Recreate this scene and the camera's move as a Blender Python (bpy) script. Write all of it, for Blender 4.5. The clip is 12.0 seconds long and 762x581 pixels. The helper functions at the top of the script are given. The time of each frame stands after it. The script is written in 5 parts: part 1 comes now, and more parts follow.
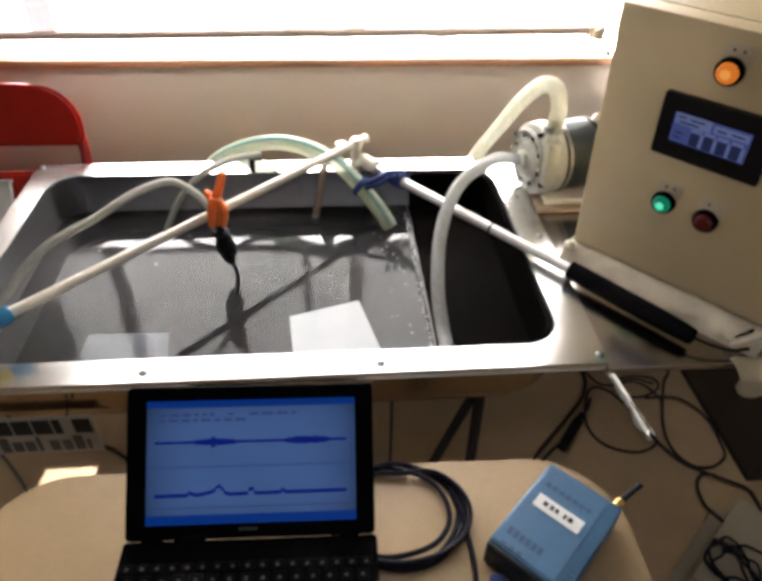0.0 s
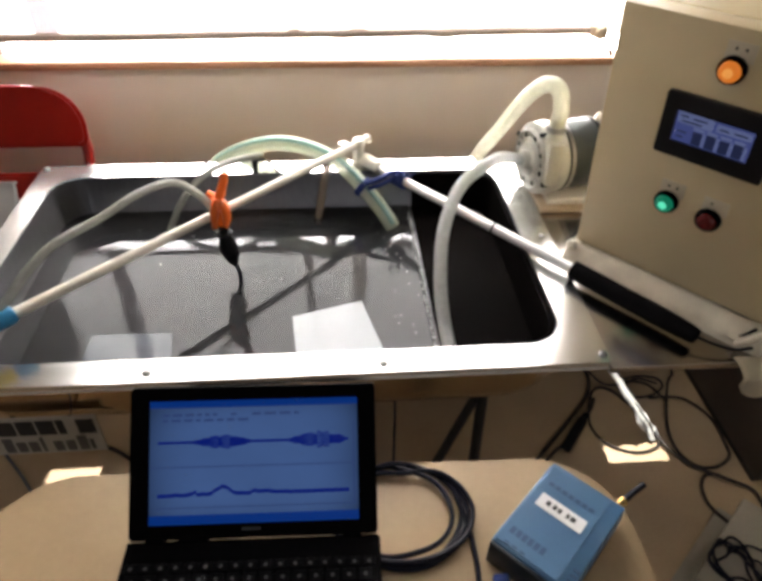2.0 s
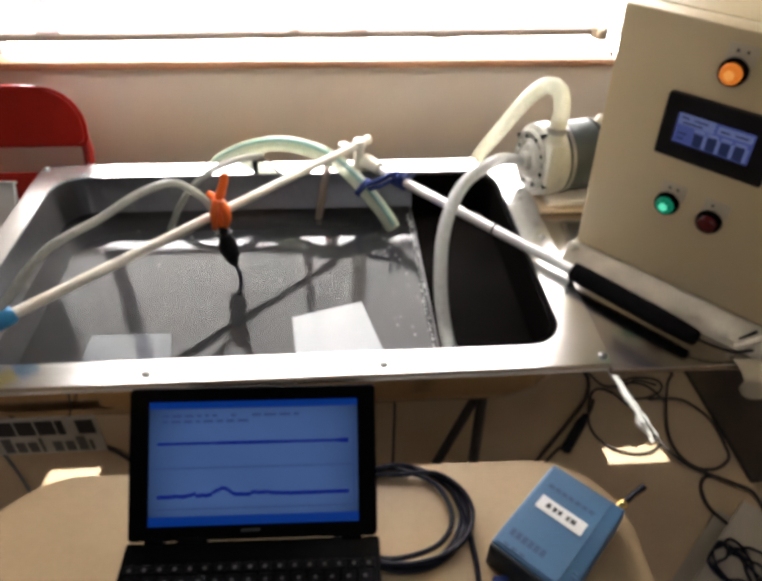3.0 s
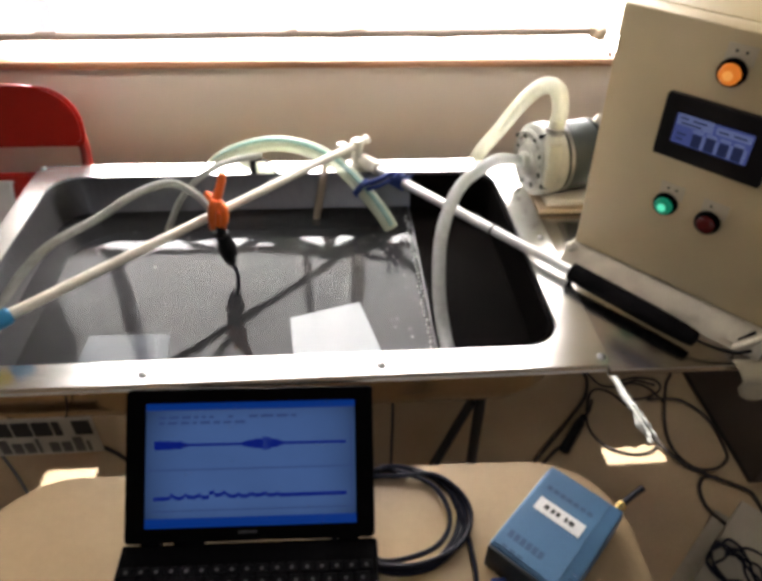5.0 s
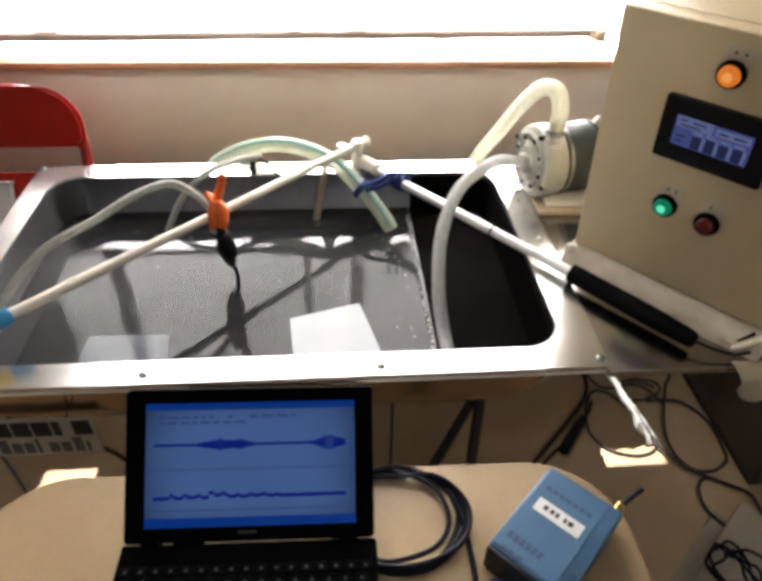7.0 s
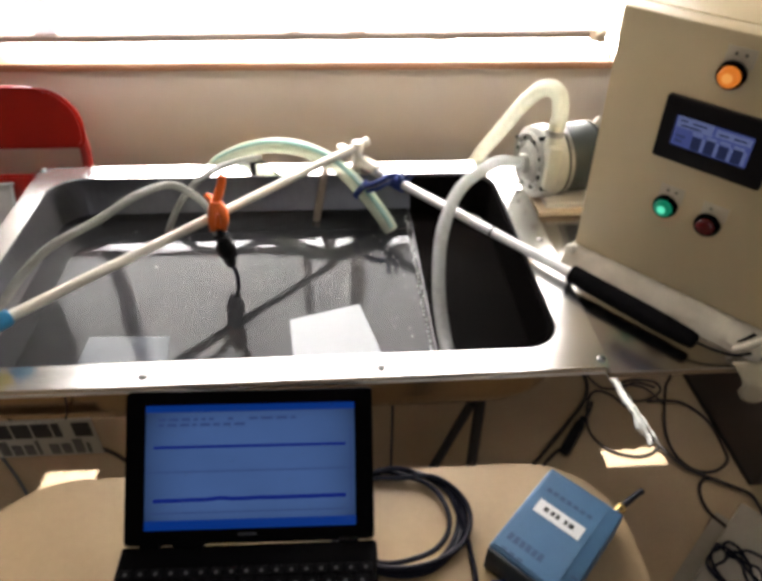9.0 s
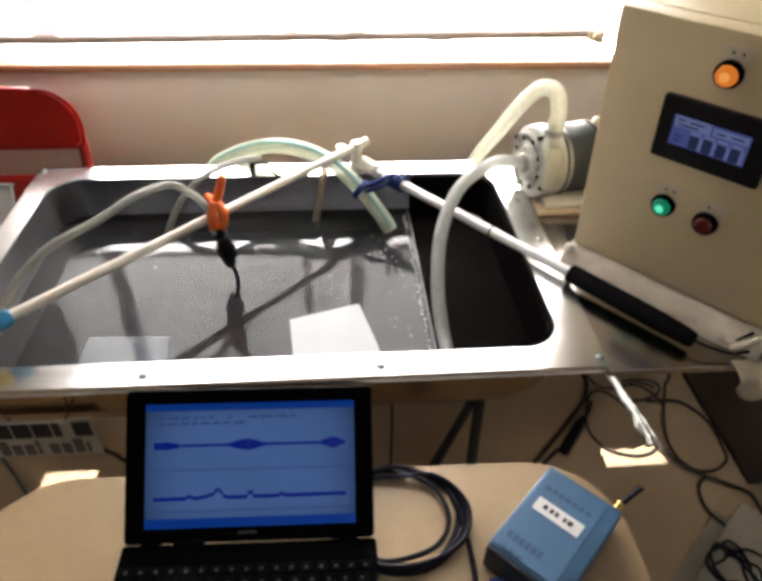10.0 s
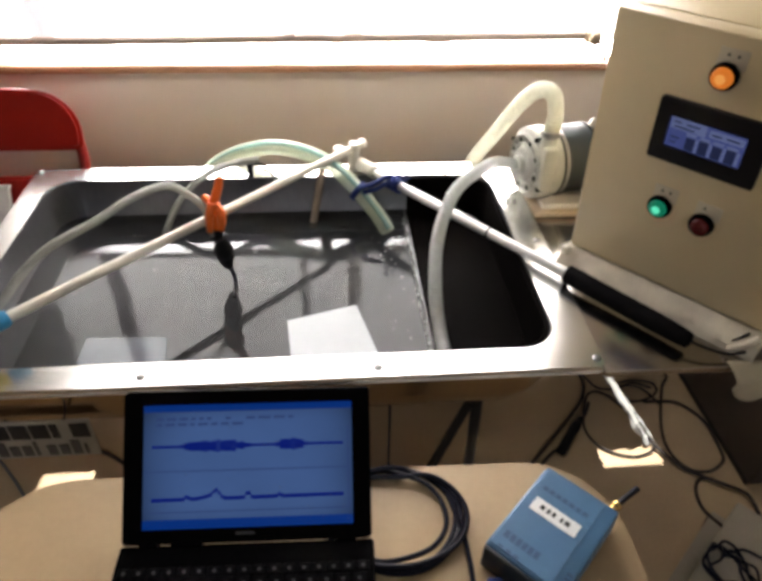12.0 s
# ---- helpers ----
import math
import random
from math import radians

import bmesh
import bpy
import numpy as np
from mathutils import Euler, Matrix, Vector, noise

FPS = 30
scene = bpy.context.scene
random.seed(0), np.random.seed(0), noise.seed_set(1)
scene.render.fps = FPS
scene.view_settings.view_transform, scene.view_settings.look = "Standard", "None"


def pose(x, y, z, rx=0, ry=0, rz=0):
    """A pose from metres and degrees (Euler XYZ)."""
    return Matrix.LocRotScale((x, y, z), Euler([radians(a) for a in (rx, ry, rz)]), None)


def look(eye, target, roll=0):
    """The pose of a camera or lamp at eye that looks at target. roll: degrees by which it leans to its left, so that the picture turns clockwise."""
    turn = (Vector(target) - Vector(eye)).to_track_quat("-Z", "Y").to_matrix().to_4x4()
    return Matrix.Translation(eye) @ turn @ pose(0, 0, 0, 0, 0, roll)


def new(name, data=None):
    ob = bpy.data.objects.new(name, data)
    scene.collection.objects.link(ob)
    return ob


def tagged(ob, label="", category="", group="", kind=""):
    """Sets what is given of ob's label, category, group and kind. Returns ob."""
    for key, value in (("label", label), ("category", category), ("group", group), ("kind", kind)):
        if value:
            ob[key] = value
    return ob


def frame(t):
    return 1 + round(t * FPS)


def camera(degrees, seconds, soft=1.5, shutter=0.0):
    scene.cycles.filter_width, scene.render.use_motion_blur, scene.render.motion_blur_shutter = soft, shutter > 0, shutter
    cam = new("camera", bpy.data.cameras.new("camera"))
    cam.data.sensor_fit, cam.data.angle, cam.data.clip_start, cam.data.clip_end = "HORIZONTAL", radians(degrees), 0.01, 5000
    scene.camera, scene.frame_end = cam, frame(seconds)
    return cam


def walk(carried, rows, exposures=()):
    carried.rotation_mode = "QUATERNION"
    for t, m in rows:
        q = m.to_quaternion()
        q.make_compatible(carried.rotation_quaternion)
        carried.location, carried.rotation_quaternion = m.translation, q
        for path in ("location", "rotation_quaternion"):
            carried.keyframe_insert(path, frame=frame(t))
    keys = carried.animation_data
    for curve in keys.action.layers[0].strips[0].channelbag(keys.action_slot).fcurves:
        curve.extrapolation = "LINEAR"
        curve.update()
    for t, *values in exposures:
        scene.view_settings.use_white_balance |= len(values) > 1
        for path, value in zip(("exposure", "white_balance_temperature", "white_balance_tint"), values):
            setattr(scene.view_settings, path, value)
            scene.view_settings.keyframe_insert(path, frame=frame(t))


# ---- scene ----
rows_here = [
    (0, -0.001, -0.0011, 1.4005, 39.338, 5.471, 1.633),
    (0.5, -0.0009, -0.001, 1.4002, 39.345, 5.27, 1.462),
    (1, -0.0009, -0.0011, 1.3997, 39.3, 5.197, 1.42),
    (1.5, -0.0005, -0.0015, 1.3998, 39.265, 5.078, 1.332),
    (2, 0.0004, -0.0023, 1.4002, 39.283, 5.062, 1.236),
    (2.5, 0.0004, -0.003, 1.4002, 39.226, 5.123, 1.324),
    (3, -0.0004, -0.0008, 1.4002, 39.244, 5.113, 1.428),
    (5, 0.0008, 0.002, 1.3995, 39.269, 5.271, 1.545),
    (5.5, 0.0011, 0.0018, 1.3986, 39.24, 5.294, 1.526),
    (6, 0.0012, 0.0007, 1.4006, 39.252, 5.167, 1.508),
    (6.5, 0, 0, 1.4, 39.186, 5.252, 1.683),
    (7, 0.0004, 0.0007, 1.3997, 39.154, 5.312, 1.693),
    (9, 0.0013, 0.0021, 1.4003, 39.13, 5.245, 1.575),
    (9.5, 0.0012, -0.0004, 1.3997, 39.046, 5.285, 1.564),
    (10, 0.0014, -0.0015, 1.3999, 39.029, 5.294, 1.489),
    (10.5, 0.0007, -0.0029, 1.4005, 38.99, 5.386, 1.521),
    (11, 0.0008, -0.0041, 1.4013, 38.983, 5.417, 1.585),
    (11.5, 0.0012, -0.0046, 1.3999, 38.851, 5.496, 1.535),
    (12, 0.0015, -0.0033, 1.401, 38.909, 5.555, 1.626),
]
cam = camera(61.8, 12.0, soft=4.0)


def aim(x, y, z, pitch, yaw, roll):
    """Camera pose from its place, its dip below the horizon, its turn to the right and its lean."""
    return pose(x, y, z, 90 - pitch, 0, -yaw) @ pose(0, 0, 0, 0, 0, roll)


walk(cam, [(r[0], aim(*r[1:])) for r in rows_here], exposures=[(0, 1.22), (2.5, 1.25), (5, 1.27), (7, 1.31), (9.5, 1.31), (12, 1.26)])

# ---- light ----
SUN_ELEV, SUN_AZ = 66.8, 4.0
world = bpy.data.worlds.new("world")
world.use_nodes = True
scene.world = world
wn = world.node_tree
sky = wn.nodes.new("ShaderNodeTexSky")
sky.sky_type, sky.sun_disc = "NISHITA", False
sky.sun_elevation, sky.sun_rotation = radians(SUN_ELEV), radians(SUN_AZ)
wn.links.new(sky.outputs[0], wn.nodes["Background"].inputs[0])
wn.nodes["Background"].inputs[1].default_value = 0.05

sun_data = bpy.data.lights.new("sun", "SUN")
sun_data.energy, sun_data.angle, sun_data.color = 5.0, radians(0.5), (1.0, 0.975, 0.94)
sun = new("sun", sun_data)
se, sa = radians(SUN_ELEV), radians(SUN_AZ)
sun.matrix_world = look((math.sin(sa) * math.cos(se) * 9, math.cos(sa) * math.cos(se) * 9, math.sin(se) * 9), (0, 0, 0))


def window_light(name, place, target, w, h, power, color):
    d = bpy.data.lights.new(name, "AREA")
    d.shape, d.size, d.size_y, d.energy, d.color = "RECTANGLE", w, h, power, color
    ob = new(name, d)
    ob.matrix_world = look(place, target)
    return ob


# sky light through the window's white blind; added fill from an unseen rear window
window_light("blind_light", (-0.0725, 1.3680, 1.5100), (-0.0725, 0.0, 1.5100), 1.335, 1.075, 6.8, (1.0, 0.955, 0.945))
window_light("rear_fill_light", (0.3, -2.55, 1.6), (0.3, 0, 1.3), 2.2, 1.3, 2.4, (1.0, 0.925, 0.86))

# ---- materials ----


def tree(name):
    m = bpy.data.materials.new(name)
    m.use_nodes = True
    return m, m.node_tree, m.node_tree.nodes["Principled BSDF"]


def mat(name, color, rough=0.5, metal=0.0, vary=0.12, scale=8.0, bump=0.0, bscale=120.0, stretch=(1, 1, 1), spec=0.5, trans=0.0, ior=1.45, rvary=0.08):
    """A surface with coarse stains and fine grain in colour and gloss, and a fine relief."""
    m, nt, b = tree(name)
    n, l = nt.nodes, nt.links
    tc = n.new("ShaderNodeTexCoord")
    mp = n.new("ShaderNodeMapping")
    mp.inputs["Scale"].default_value = stretch
    l.new(tc.outputs["Object"], mp.inputs[0])
    big = n.new("ShaderNodeTexNoise")
    big.inputs["Scale"].default_value, big.inputs["Detail"].default_value = scale, 4
    fine = n.new("ShaderNodeTexNoise")
    fine.inputs["Scale"].default_value, fine.inputs["Detail"].default_value = bscale, 3
    for t in (big, fine):
        l.new(mp.outputs[0], t.inputs["Vector"])
    add = n.new("ShaderNodeMath")
    add.operation = "MULTIPLY_ADD"
    l.new(fine.outputs["Fac"], add.inputs[0])
    add.inputs[1].default_value = 0.5
    l.new(big.outputs["Fac"], add.inputs[2])
    ramp = n.new("ShaderNodeMapRange")
    ramp.inputs["From Min"].default_value, ramp.inputs["From Max"].default_value = 0.45, 1.05
    ramp.inputs["To Min"].default_value, ramp.inputs["To Max"].default_value = 1 - vary, 1 + vary
    l.new(add.outputs[0], ramp.inputs["Value"])
    mul = n.new("ShaderNodeVectorMath")
    mul.operation = "SCALE"
    mul.inputs[0].default_value = color
    l.new(ramp.outputs[0], mul.inputs["Scale"])
    l.new(mul.outputs[0], b.inputs["Base Color"])
    rr = n.new("ShaderNodeMapRange")
    rr.inputs["To Min"].default_value, rr.inputs["To Max"].default_value = max(0.02, rough - rvary), min(1, rough + rvary)
    l.new(big.outputs["Fac"], rr.inputs["Value"])
    l.new(rr.outputs[0], b.inputs["Roughness"])
    b.inputs["Metallic"].default_value = metal
    b.inputs["Specular IOR Level"].default_value = spec
    b.inputs["IOR"].default_value = ior
    b.inputs["Transmission Weight"].default_value = trans
    if bump:
        bp = n.new("ShaderNodeBump")
        bp.inputs["Strength"].default_value, bp.inputs["Distance"].default_value = bump, 0.002
        l.new(fine.outputs["Fac"], bp.inputs["Height"])
        l.new(bp.outputs[0], b.inputs["Normal"])
    return m


def glow(name, color, strength, rough=0.3):
    m, nt, b = tree(name)
    b.inputs["Base Color"].default_value = (*[c * 0.06 for c in color], 1)
    b.inputs["Emission Color"].default_value = (*color, 1)
    b.inputs["Emission Strength"].default_value = strength * 0.335
    b.inputs["Specular IOR Level"].default_value = 0.15
    b.inputs["Roughness"].default_value = rough
    return m


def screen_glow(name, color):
    """A lit panel; edge falloff and slight unevenness are painted into its emission."""
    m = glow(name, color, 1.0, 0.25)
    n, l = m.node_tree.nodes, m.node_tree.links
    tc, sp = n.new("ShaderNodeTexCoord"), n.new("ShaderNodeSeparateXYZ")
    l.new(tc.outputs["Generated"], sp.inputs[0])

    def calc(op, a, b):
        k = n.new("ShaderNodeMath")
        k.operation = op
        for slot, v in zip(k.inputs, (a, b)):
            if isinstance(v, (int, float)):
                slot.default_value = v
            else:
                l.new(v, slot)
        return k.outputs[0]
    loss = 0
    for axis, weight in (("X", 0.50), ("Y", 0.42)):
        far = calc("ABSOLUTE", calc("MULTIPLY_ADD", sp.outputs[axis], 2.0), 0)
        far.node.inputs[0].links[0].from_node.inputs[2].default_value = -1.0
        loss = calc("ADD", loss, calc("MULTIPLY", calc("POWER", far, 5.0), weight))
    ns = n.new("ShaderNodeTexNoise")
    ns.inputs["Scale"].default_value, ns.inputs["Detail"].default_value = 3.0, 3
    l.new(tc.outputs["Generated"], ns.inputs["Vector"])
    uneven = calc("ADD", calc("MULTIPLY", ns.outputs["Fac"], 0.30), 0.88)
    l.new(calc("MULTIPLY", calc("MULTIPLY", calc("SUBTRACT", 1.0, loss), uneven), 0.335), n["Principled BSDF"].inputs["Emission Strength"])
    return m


def soft_clear(name, color, weight=0.5, rough=0.25):
    """Cloudy flexible plastic: part see-through, part milky."""
    m, nt, b = tree(name)
    n, l = nt.nodes, nt.links
    b.inputs["Base Color"].default_value = (*color, 1)
    b.inputs["Roughness"].default_value = rough
    tl = n.new("ShaderNodeBsdfTranslucent")
    tl.inputs[0].default_value = (*color, 1)
    tp = n.new("ShaderNodeBsdfTransparent")
    tp.inputs[0].default_value = (*[0.5 + 0.5 * c for c in color], 1)
    ns = n.new("ShaderNodeTexNoise")
    ns.inputs["Scale"].default_value = 25
    m1, m2 = n.new("ShaderNodeMixShader"), n.new("ShaderNodeMixShader")
    m1.inputs[0].default_value = 0.45
    l.new(b.outputs[0], m1.inputs[1])
    l.new(tl.outputs[0], m1.inputs[2])
    mr = n.new("ShaderNodeMapRange")
    mr.inputs["To Min"].default_value, mr.inputs["To Max"].default_value = weight - 0.15, weight + 0.15
    l.new(ns.outputs["Fac"], mr.inputs["Value"])
    l.new(mr.outputs[0], m2.inputs[0])
    l.new(m1.outputs[0], m2.inputs[1])
    l.new(tp.outputs[0], m2.inputs[2])
    l.new(m2.outputs[0], n["Material Output"].inputs["Surface"])
    return m


def water_mat():
    m, nt, b = tree("water")
    n, l = nt.nodes, nt.links
    n.remove(b)
    fr = n.new("ShaderNodeFresnel")
    fr.inputs["IOR"].default_value = 1.36
    tp = n.new("ShaderNodeBsdfTransparent")
    tp.inputs[0].default_value = (0.32, 0.33, 0.34, 1)
    gl = n.new("ShaderNodeBsdfGlossy")
    gl.inputs["Roughness"].default_value = 0.0
    ns = n.new("ShaderNodeTexNoise")
    ns.inputs["Scale"].default_value, ns.inputs["Detail"].default_value = 55, 2
    bp = n.new("ShaderNodeBump")
    bp.inputs["Strength"].default_value, bp.inputs["Distance"].default_value = 0.022, 0.002
    l.new(ns.outputs["Fac"], bp.inputs["Height"])
    l.new(bp.outputs[0], gl.inputs["Normal"])
    mx = n.new("ShaderNodeMixShader")
    l.new(fr.outputs[0], mx.inputs[0])
    # the water is a little cloudy
    df, cl = n.new("ShaderNodeBsdfDiffuse"), n.new("ShaderNodeMixShader")
    df.inputs[0].default_value, cl.inputs[0].default_value = (0.30, 0.30, 0.31, 1), 0.052
    l.new(tp.outputs[0], cl.inputs[1])
    l.new(df.outputs[0], cl.inputs[2])
    l.new(cl.outputs[0], mx.inputs[1])
    l.new(gl.outputs[0], mx.inputs[2])
    l.new(mx.outputs[0], n["Material Output"].inputs["Surface"])
    return m


M = dict(
    floor=mat("vinyl_floor", (0.47, 0.34, 0.203), 0.36, vary=0.16, scale=3, bump=0.05, bscale=160),
    wall=mat("painted_wall", (0.525, 0.478, 0.428), 0.8, vary=0.06, scale=2.5, bump=0.15, bscale=220),
    ceiling=mat("ceiling_board", (0.7, 0.68, 0.64), 0.9, vary=0.08, scale=4, bump=0.2, bscale=90),
    sill=mat("varnished_sill", (0.30, 0.16, 0.09), 0.4, vary=0.2, scale=6, bump=0.1, bscale=60, stretch=(1, 12, 12)),
    rail=mat("pale_brown_rail", (0.52, 0.41, 0.34), 0.5, vary=0.1),
    alu=mat("aluminium_frame", (0.28, 0.26, 0.24), 0.45, 0.7, vary=0.08),
    steel=mat("brushed_steel", (0.74, 0.73, 0.71), 0.23, 1.0, vary=0.07, scale=5, bump=0.06, bscale=260, stretch=(0.15, 1, 1)),
    # darker copy of the flange steel; shade and dark reflections are in its colour
    basin=mat("shaded_basin_steel", (0.165, 0.162, 0.166), 0.42, 1.0, vary=0.18, scale=6, bump=0.06, bscale=200, stretch=(1, 1, 0.2)),
    # black for the added sheet that darkens the sump
    sumpdark=mat("sump_black", (0.0042, 0.0034, 0.0030), 0.65, vary=0.3, spec=0.01),
    # the tan floor's reflection is put into this polished steel's colour
    shell=mat("tan_tinted_shell", (0.50, 0.385, 0.26), 0.2, 1.0, vary=0.1),
    bottom=mat("stained_basin_bottom", (0.14, 0.143, 0.148), 0.5, 0.0, vary=0.25, scale=9, bump=0.05, bscale=90, spec=0.3),
    mirror=mat("polished_steel", (0.46, 0.43, 0.40), 0.12, 1.0, vary=0.08, scale=5, bump=0.03, bscale=150, rvary=0.05),
    worktop=mat("dull_worktop_steel", (0.44, 0.41, 0.38), 0.2, 1.0, vary=0.1, scale=5, bump=0.05, bscale=150, rvary=0.06),
    screw=mat("screw_steel", (0.35, 0.34, 0.33), 0.35, 1.0),
    cream=mat("cream_laminate", (0.36, 0.256, 0.142), 0.36, vary=0.10, scale=7, bump=0.04, bscale=140),
    edge=mat("brown_edging", (0.12, 0.07, 0.045), 0.5, vary=0.15),
    black=mat("black_paint", (0.016, 0.015, 0.015), 0.45, vary=0.25, bump=0.05),
    bluecable=mat("blue_grey_cable_sheath", (0.075, 0.085, 0.10), 0.55, vary=0.2, scale=20),
    floorcable=mat("dusty_cable_sheath", (0.044, 0.035, 0.029), 0.6, vary=0.3, scale=20, spec=0.2),
    rubber=mat("black_rubber", (0.008, 0.0075, 0.008), 0.6, spec=0.2, vary=0.25, bump=0.15, bscale=300),
    grip=mat("grip_foam", (0.006, 0.0055, 0.0058), 0.8, spec=0.04, vary=0.3, bump=0.2, bscale=250),
    flapcloth=mat("beige_plastic_flap", (0.43, 0.375, 0.265), 0.5, vary=0.1, scale=15, bump=0.1, bscale=60),
    cable=mat("cable_sheath", (0.007, 0.0075, 0.015), 0.36, vary=0.25, spec=0.16),
    blackcase=mat("black_plastic", (0.0028, 0.0026, 0.0028), 0.45, vary=0.25, bump=0.08, bscale=500, spec=0.012),
    key=mat("key_plastic", (0.0035, 0.0035, 0.004), 0.5, vary=0.2, bump=0.05, spec=0.05),
    legend=mat("key_print", (0.026, 0.026, 0.028), 0.6),
    boxpaint=mat("beige_enamel", (0.55, 0.44, 0.268), 0.33, vary=0.05, scale=4, bump=0.12, bscale=420),
    white=mat("white_plastic", (0.74, 0.72, 0.67), 0.45, vary=0.06, scale=9, bump=0.05),
    sheet=mat("white_film", (0.52, 0.465, 0.365), 0.45, vary=0.2, scale=22, bump=0.25, bscale=40),
    tile=mat("white_plate", (0.36, 0.39, 0.405), 0.12, spec=0.5, vary=0.04, scale=7),
    greyplate=mat("grey_plate", (0.055, 0.066, 0.078), 0.08, vary=0.1),
    pvc=mat("cream_pvc", (0.60, 0.56, 0.47), 0.38, vary=0.08, scale=20, bump=0.05),
    rod=mat("white_rod", (0.74, 0.73, 0.72), 0.25, 0.25, vary=0.06),
    orange=mat("orange_plastic", (0.85, 0.16, 0.02), 0.38, vary=0.1, scale=30),
    blue=mat("blue_plastic", (0.03, 0.22, 0.42), 0.4, vary=0.1),
    yellow=mat("yellow_plastic", (0.62, 0.48, 0.05), 0.4, vary=0.1),
    cord=mat("blue_cord", (0.012, 0.03, 0.16), 0.7, vary=0.3, scale=60, bump=0.5, bscale=400),
    hose=soft_clear("clear_hose", (0.64, 0.67, 0.545), 0.28),
    hosemilk=soft_clear("milky_hose", (0.67, 0.67, 0.565), 0.2),
    hosewhite=soft_clear("whitish_hose", (0.50, 0.51, 0.49), 0.25),
    hosegrey=soft_clear("grey_tube", (0.36, 0.36, 0.325), 0.2),
    hosebrown=soft_clear("brownish_tube", (0.42, 0.34, 0.27), 0.2),
    stripe=soft_clear("green_stripe", (0.40, 0.58, 0.55), 0.3),
    pumphead=mat("cloudy_pump_plastic", (0.44, 0.44, 0.385), 0.4, vary=0.15, scale=30, bump=0.1),
    motor=mat("grey_motor_paint", (0.034, 0.042, 0.041), 0.34, 0.1, vary=0.12, bump=0.08),
    wood=mat("cream_wood", (0.55, 0.44, 0.31), 0.55, vary=0.15, scale=8, bump=0.1, bscale=60, stretch=(1, 8, 8)),
    daq=mat("blue_enamel", (0.055, 0.135, 0.25), 0.4, vary=0.1, scale=12, bump=0.08, bscale=400),
    daqdark=mat("dark_blue_endcap", (0.015, 0.022, 0.03), 0.45, vary=0.2),
    print=mat("dark_blue_print", (0.034, 0.082, 0.165), 0.5),
    plate=mat("pale_name_plate", (0.50, 0.435, 0.325), 0.5, vary=0.05),
    label=mat("white_label", (0.70, 0.70, 0.69), 0.6, vary=0.05),
    greyink=mat("grey_ink", (0.10, 0.095, 0.09), 0.6),
    ink=mat("black_ink", (0.02, 0.02, 0.02), 0.6),
    brass=mat("brass", (0.8, 0.55, 0.2), 0.25, 1.0),
    red=mat("red_vinyl", (0.26, 0.009, 0.004), 0.45, spec=0.2, vary=0.12, scale=10, bump=0.12, bscale=260),
    redtube=mat("red_enamel", (0.21, 0.008, 0.004), 0.3, vary=0.12),
    carton=mat("brown_carton", (0.33, 0.22, 0.12), 0.8, vary=0.12, bump=0.1),
    whitebox=mat("white_carton", (0.46, 0.445, 0.42), 0.7, vary=0.07),
    dark=mat("dark_brown_cabinet", (0.035, 0.024, 0.018), 0.5, vary=0.25),
    greymat=mat("grey_carton", (0.36, 0.315, 0.245), 0.7, vary=0.1),
    sign=mat("sign_sheet", (0.43, 0.405, 0.345), 0.55, vary=0.06),
    lcdframe=mat("display_bezel", (0.010, 0.009, 0.010), 0.4, vary=0.2, spec=0.2),
    lcd=glow("lcd_backlight", (0.085, 0.11, 0.34), 0.58),
    lcdink=glow("lcd_segment", (0.03, 0.04, 0.11), 0.5),
    lcdlight=glow("lcd_bright_field", (0.19, 0.23, 0.46), 0.58),
    mullionbar=soft_clear("greyish_mullion_bar", (0.58, 0.55, 0.57), 0.14, 0.6),
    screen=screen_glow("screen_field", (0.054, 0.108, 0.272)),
    screenbar=glow("screen_title_bar", (0.002, 0.030, 0.20), 1.0, 0.25),
    screenline=glow("screen_rule", (0.03, 0.055, 0.17), 1.0, 0.25),
    trace=glow("screen_trace", (0.002, 0.011, 0.165), 1.0, 0.25),
    lampo=glow("orange_lens", (1.0, 0.27, 0.035), 0.72),
    lampg=glow("green_lens", (0.010, 0.40, 0.21), 0.42),
    lampo_core=glow("orange_lamp_heart", (1.0, 0.40, 0.09), 0.92),
    lampg_core=glow("green_lamp_heart", (0.15, 1.0, 0.62), 0.95),
    lampr=mat("red_lens", (0.095, 0.005, 0.005), 0.25, vary=0.1),
    outside=glow("bright_outdoors", (1.0, 0.955, 0.955), 44.0),
    cloth=soft_clear("white_blind_cloth", (0.8, 0.79, 0.77), 0.17, 0.8),
    frost=soft_clear("milky_window_plastic", (0.8, 0.78, 0.76), 0.10),
    bubble=soft_clear("bubble_skin", (0.8, 0.82, 0.82), 0.45, 0.1),
    water=water_mat(),
)

# ---- mesh helpers ----


def mesh_of(bm, name, material, smooth=None):
    me = bpy.data.meshes.new(name)
    bmesh.ops.recalc_face_normals(bm, faces=bm.faces)
    if smooth is not None:
        for f in bm.faces:
            f.smooth = True
    bm.to_mesh(me)
    bm.free()
    if smooth:
        me.set_sharp_from_angle(angle=radians(smooth))
    me.materials.append(material)
    return me


def part(name, bm, material, parent, label="", smooth=40):
    ob = new(name, mesh_of(bm, name, material, smooth))
    ob.parent = parent
    if label:
        tagged(ob, label)
    return ob


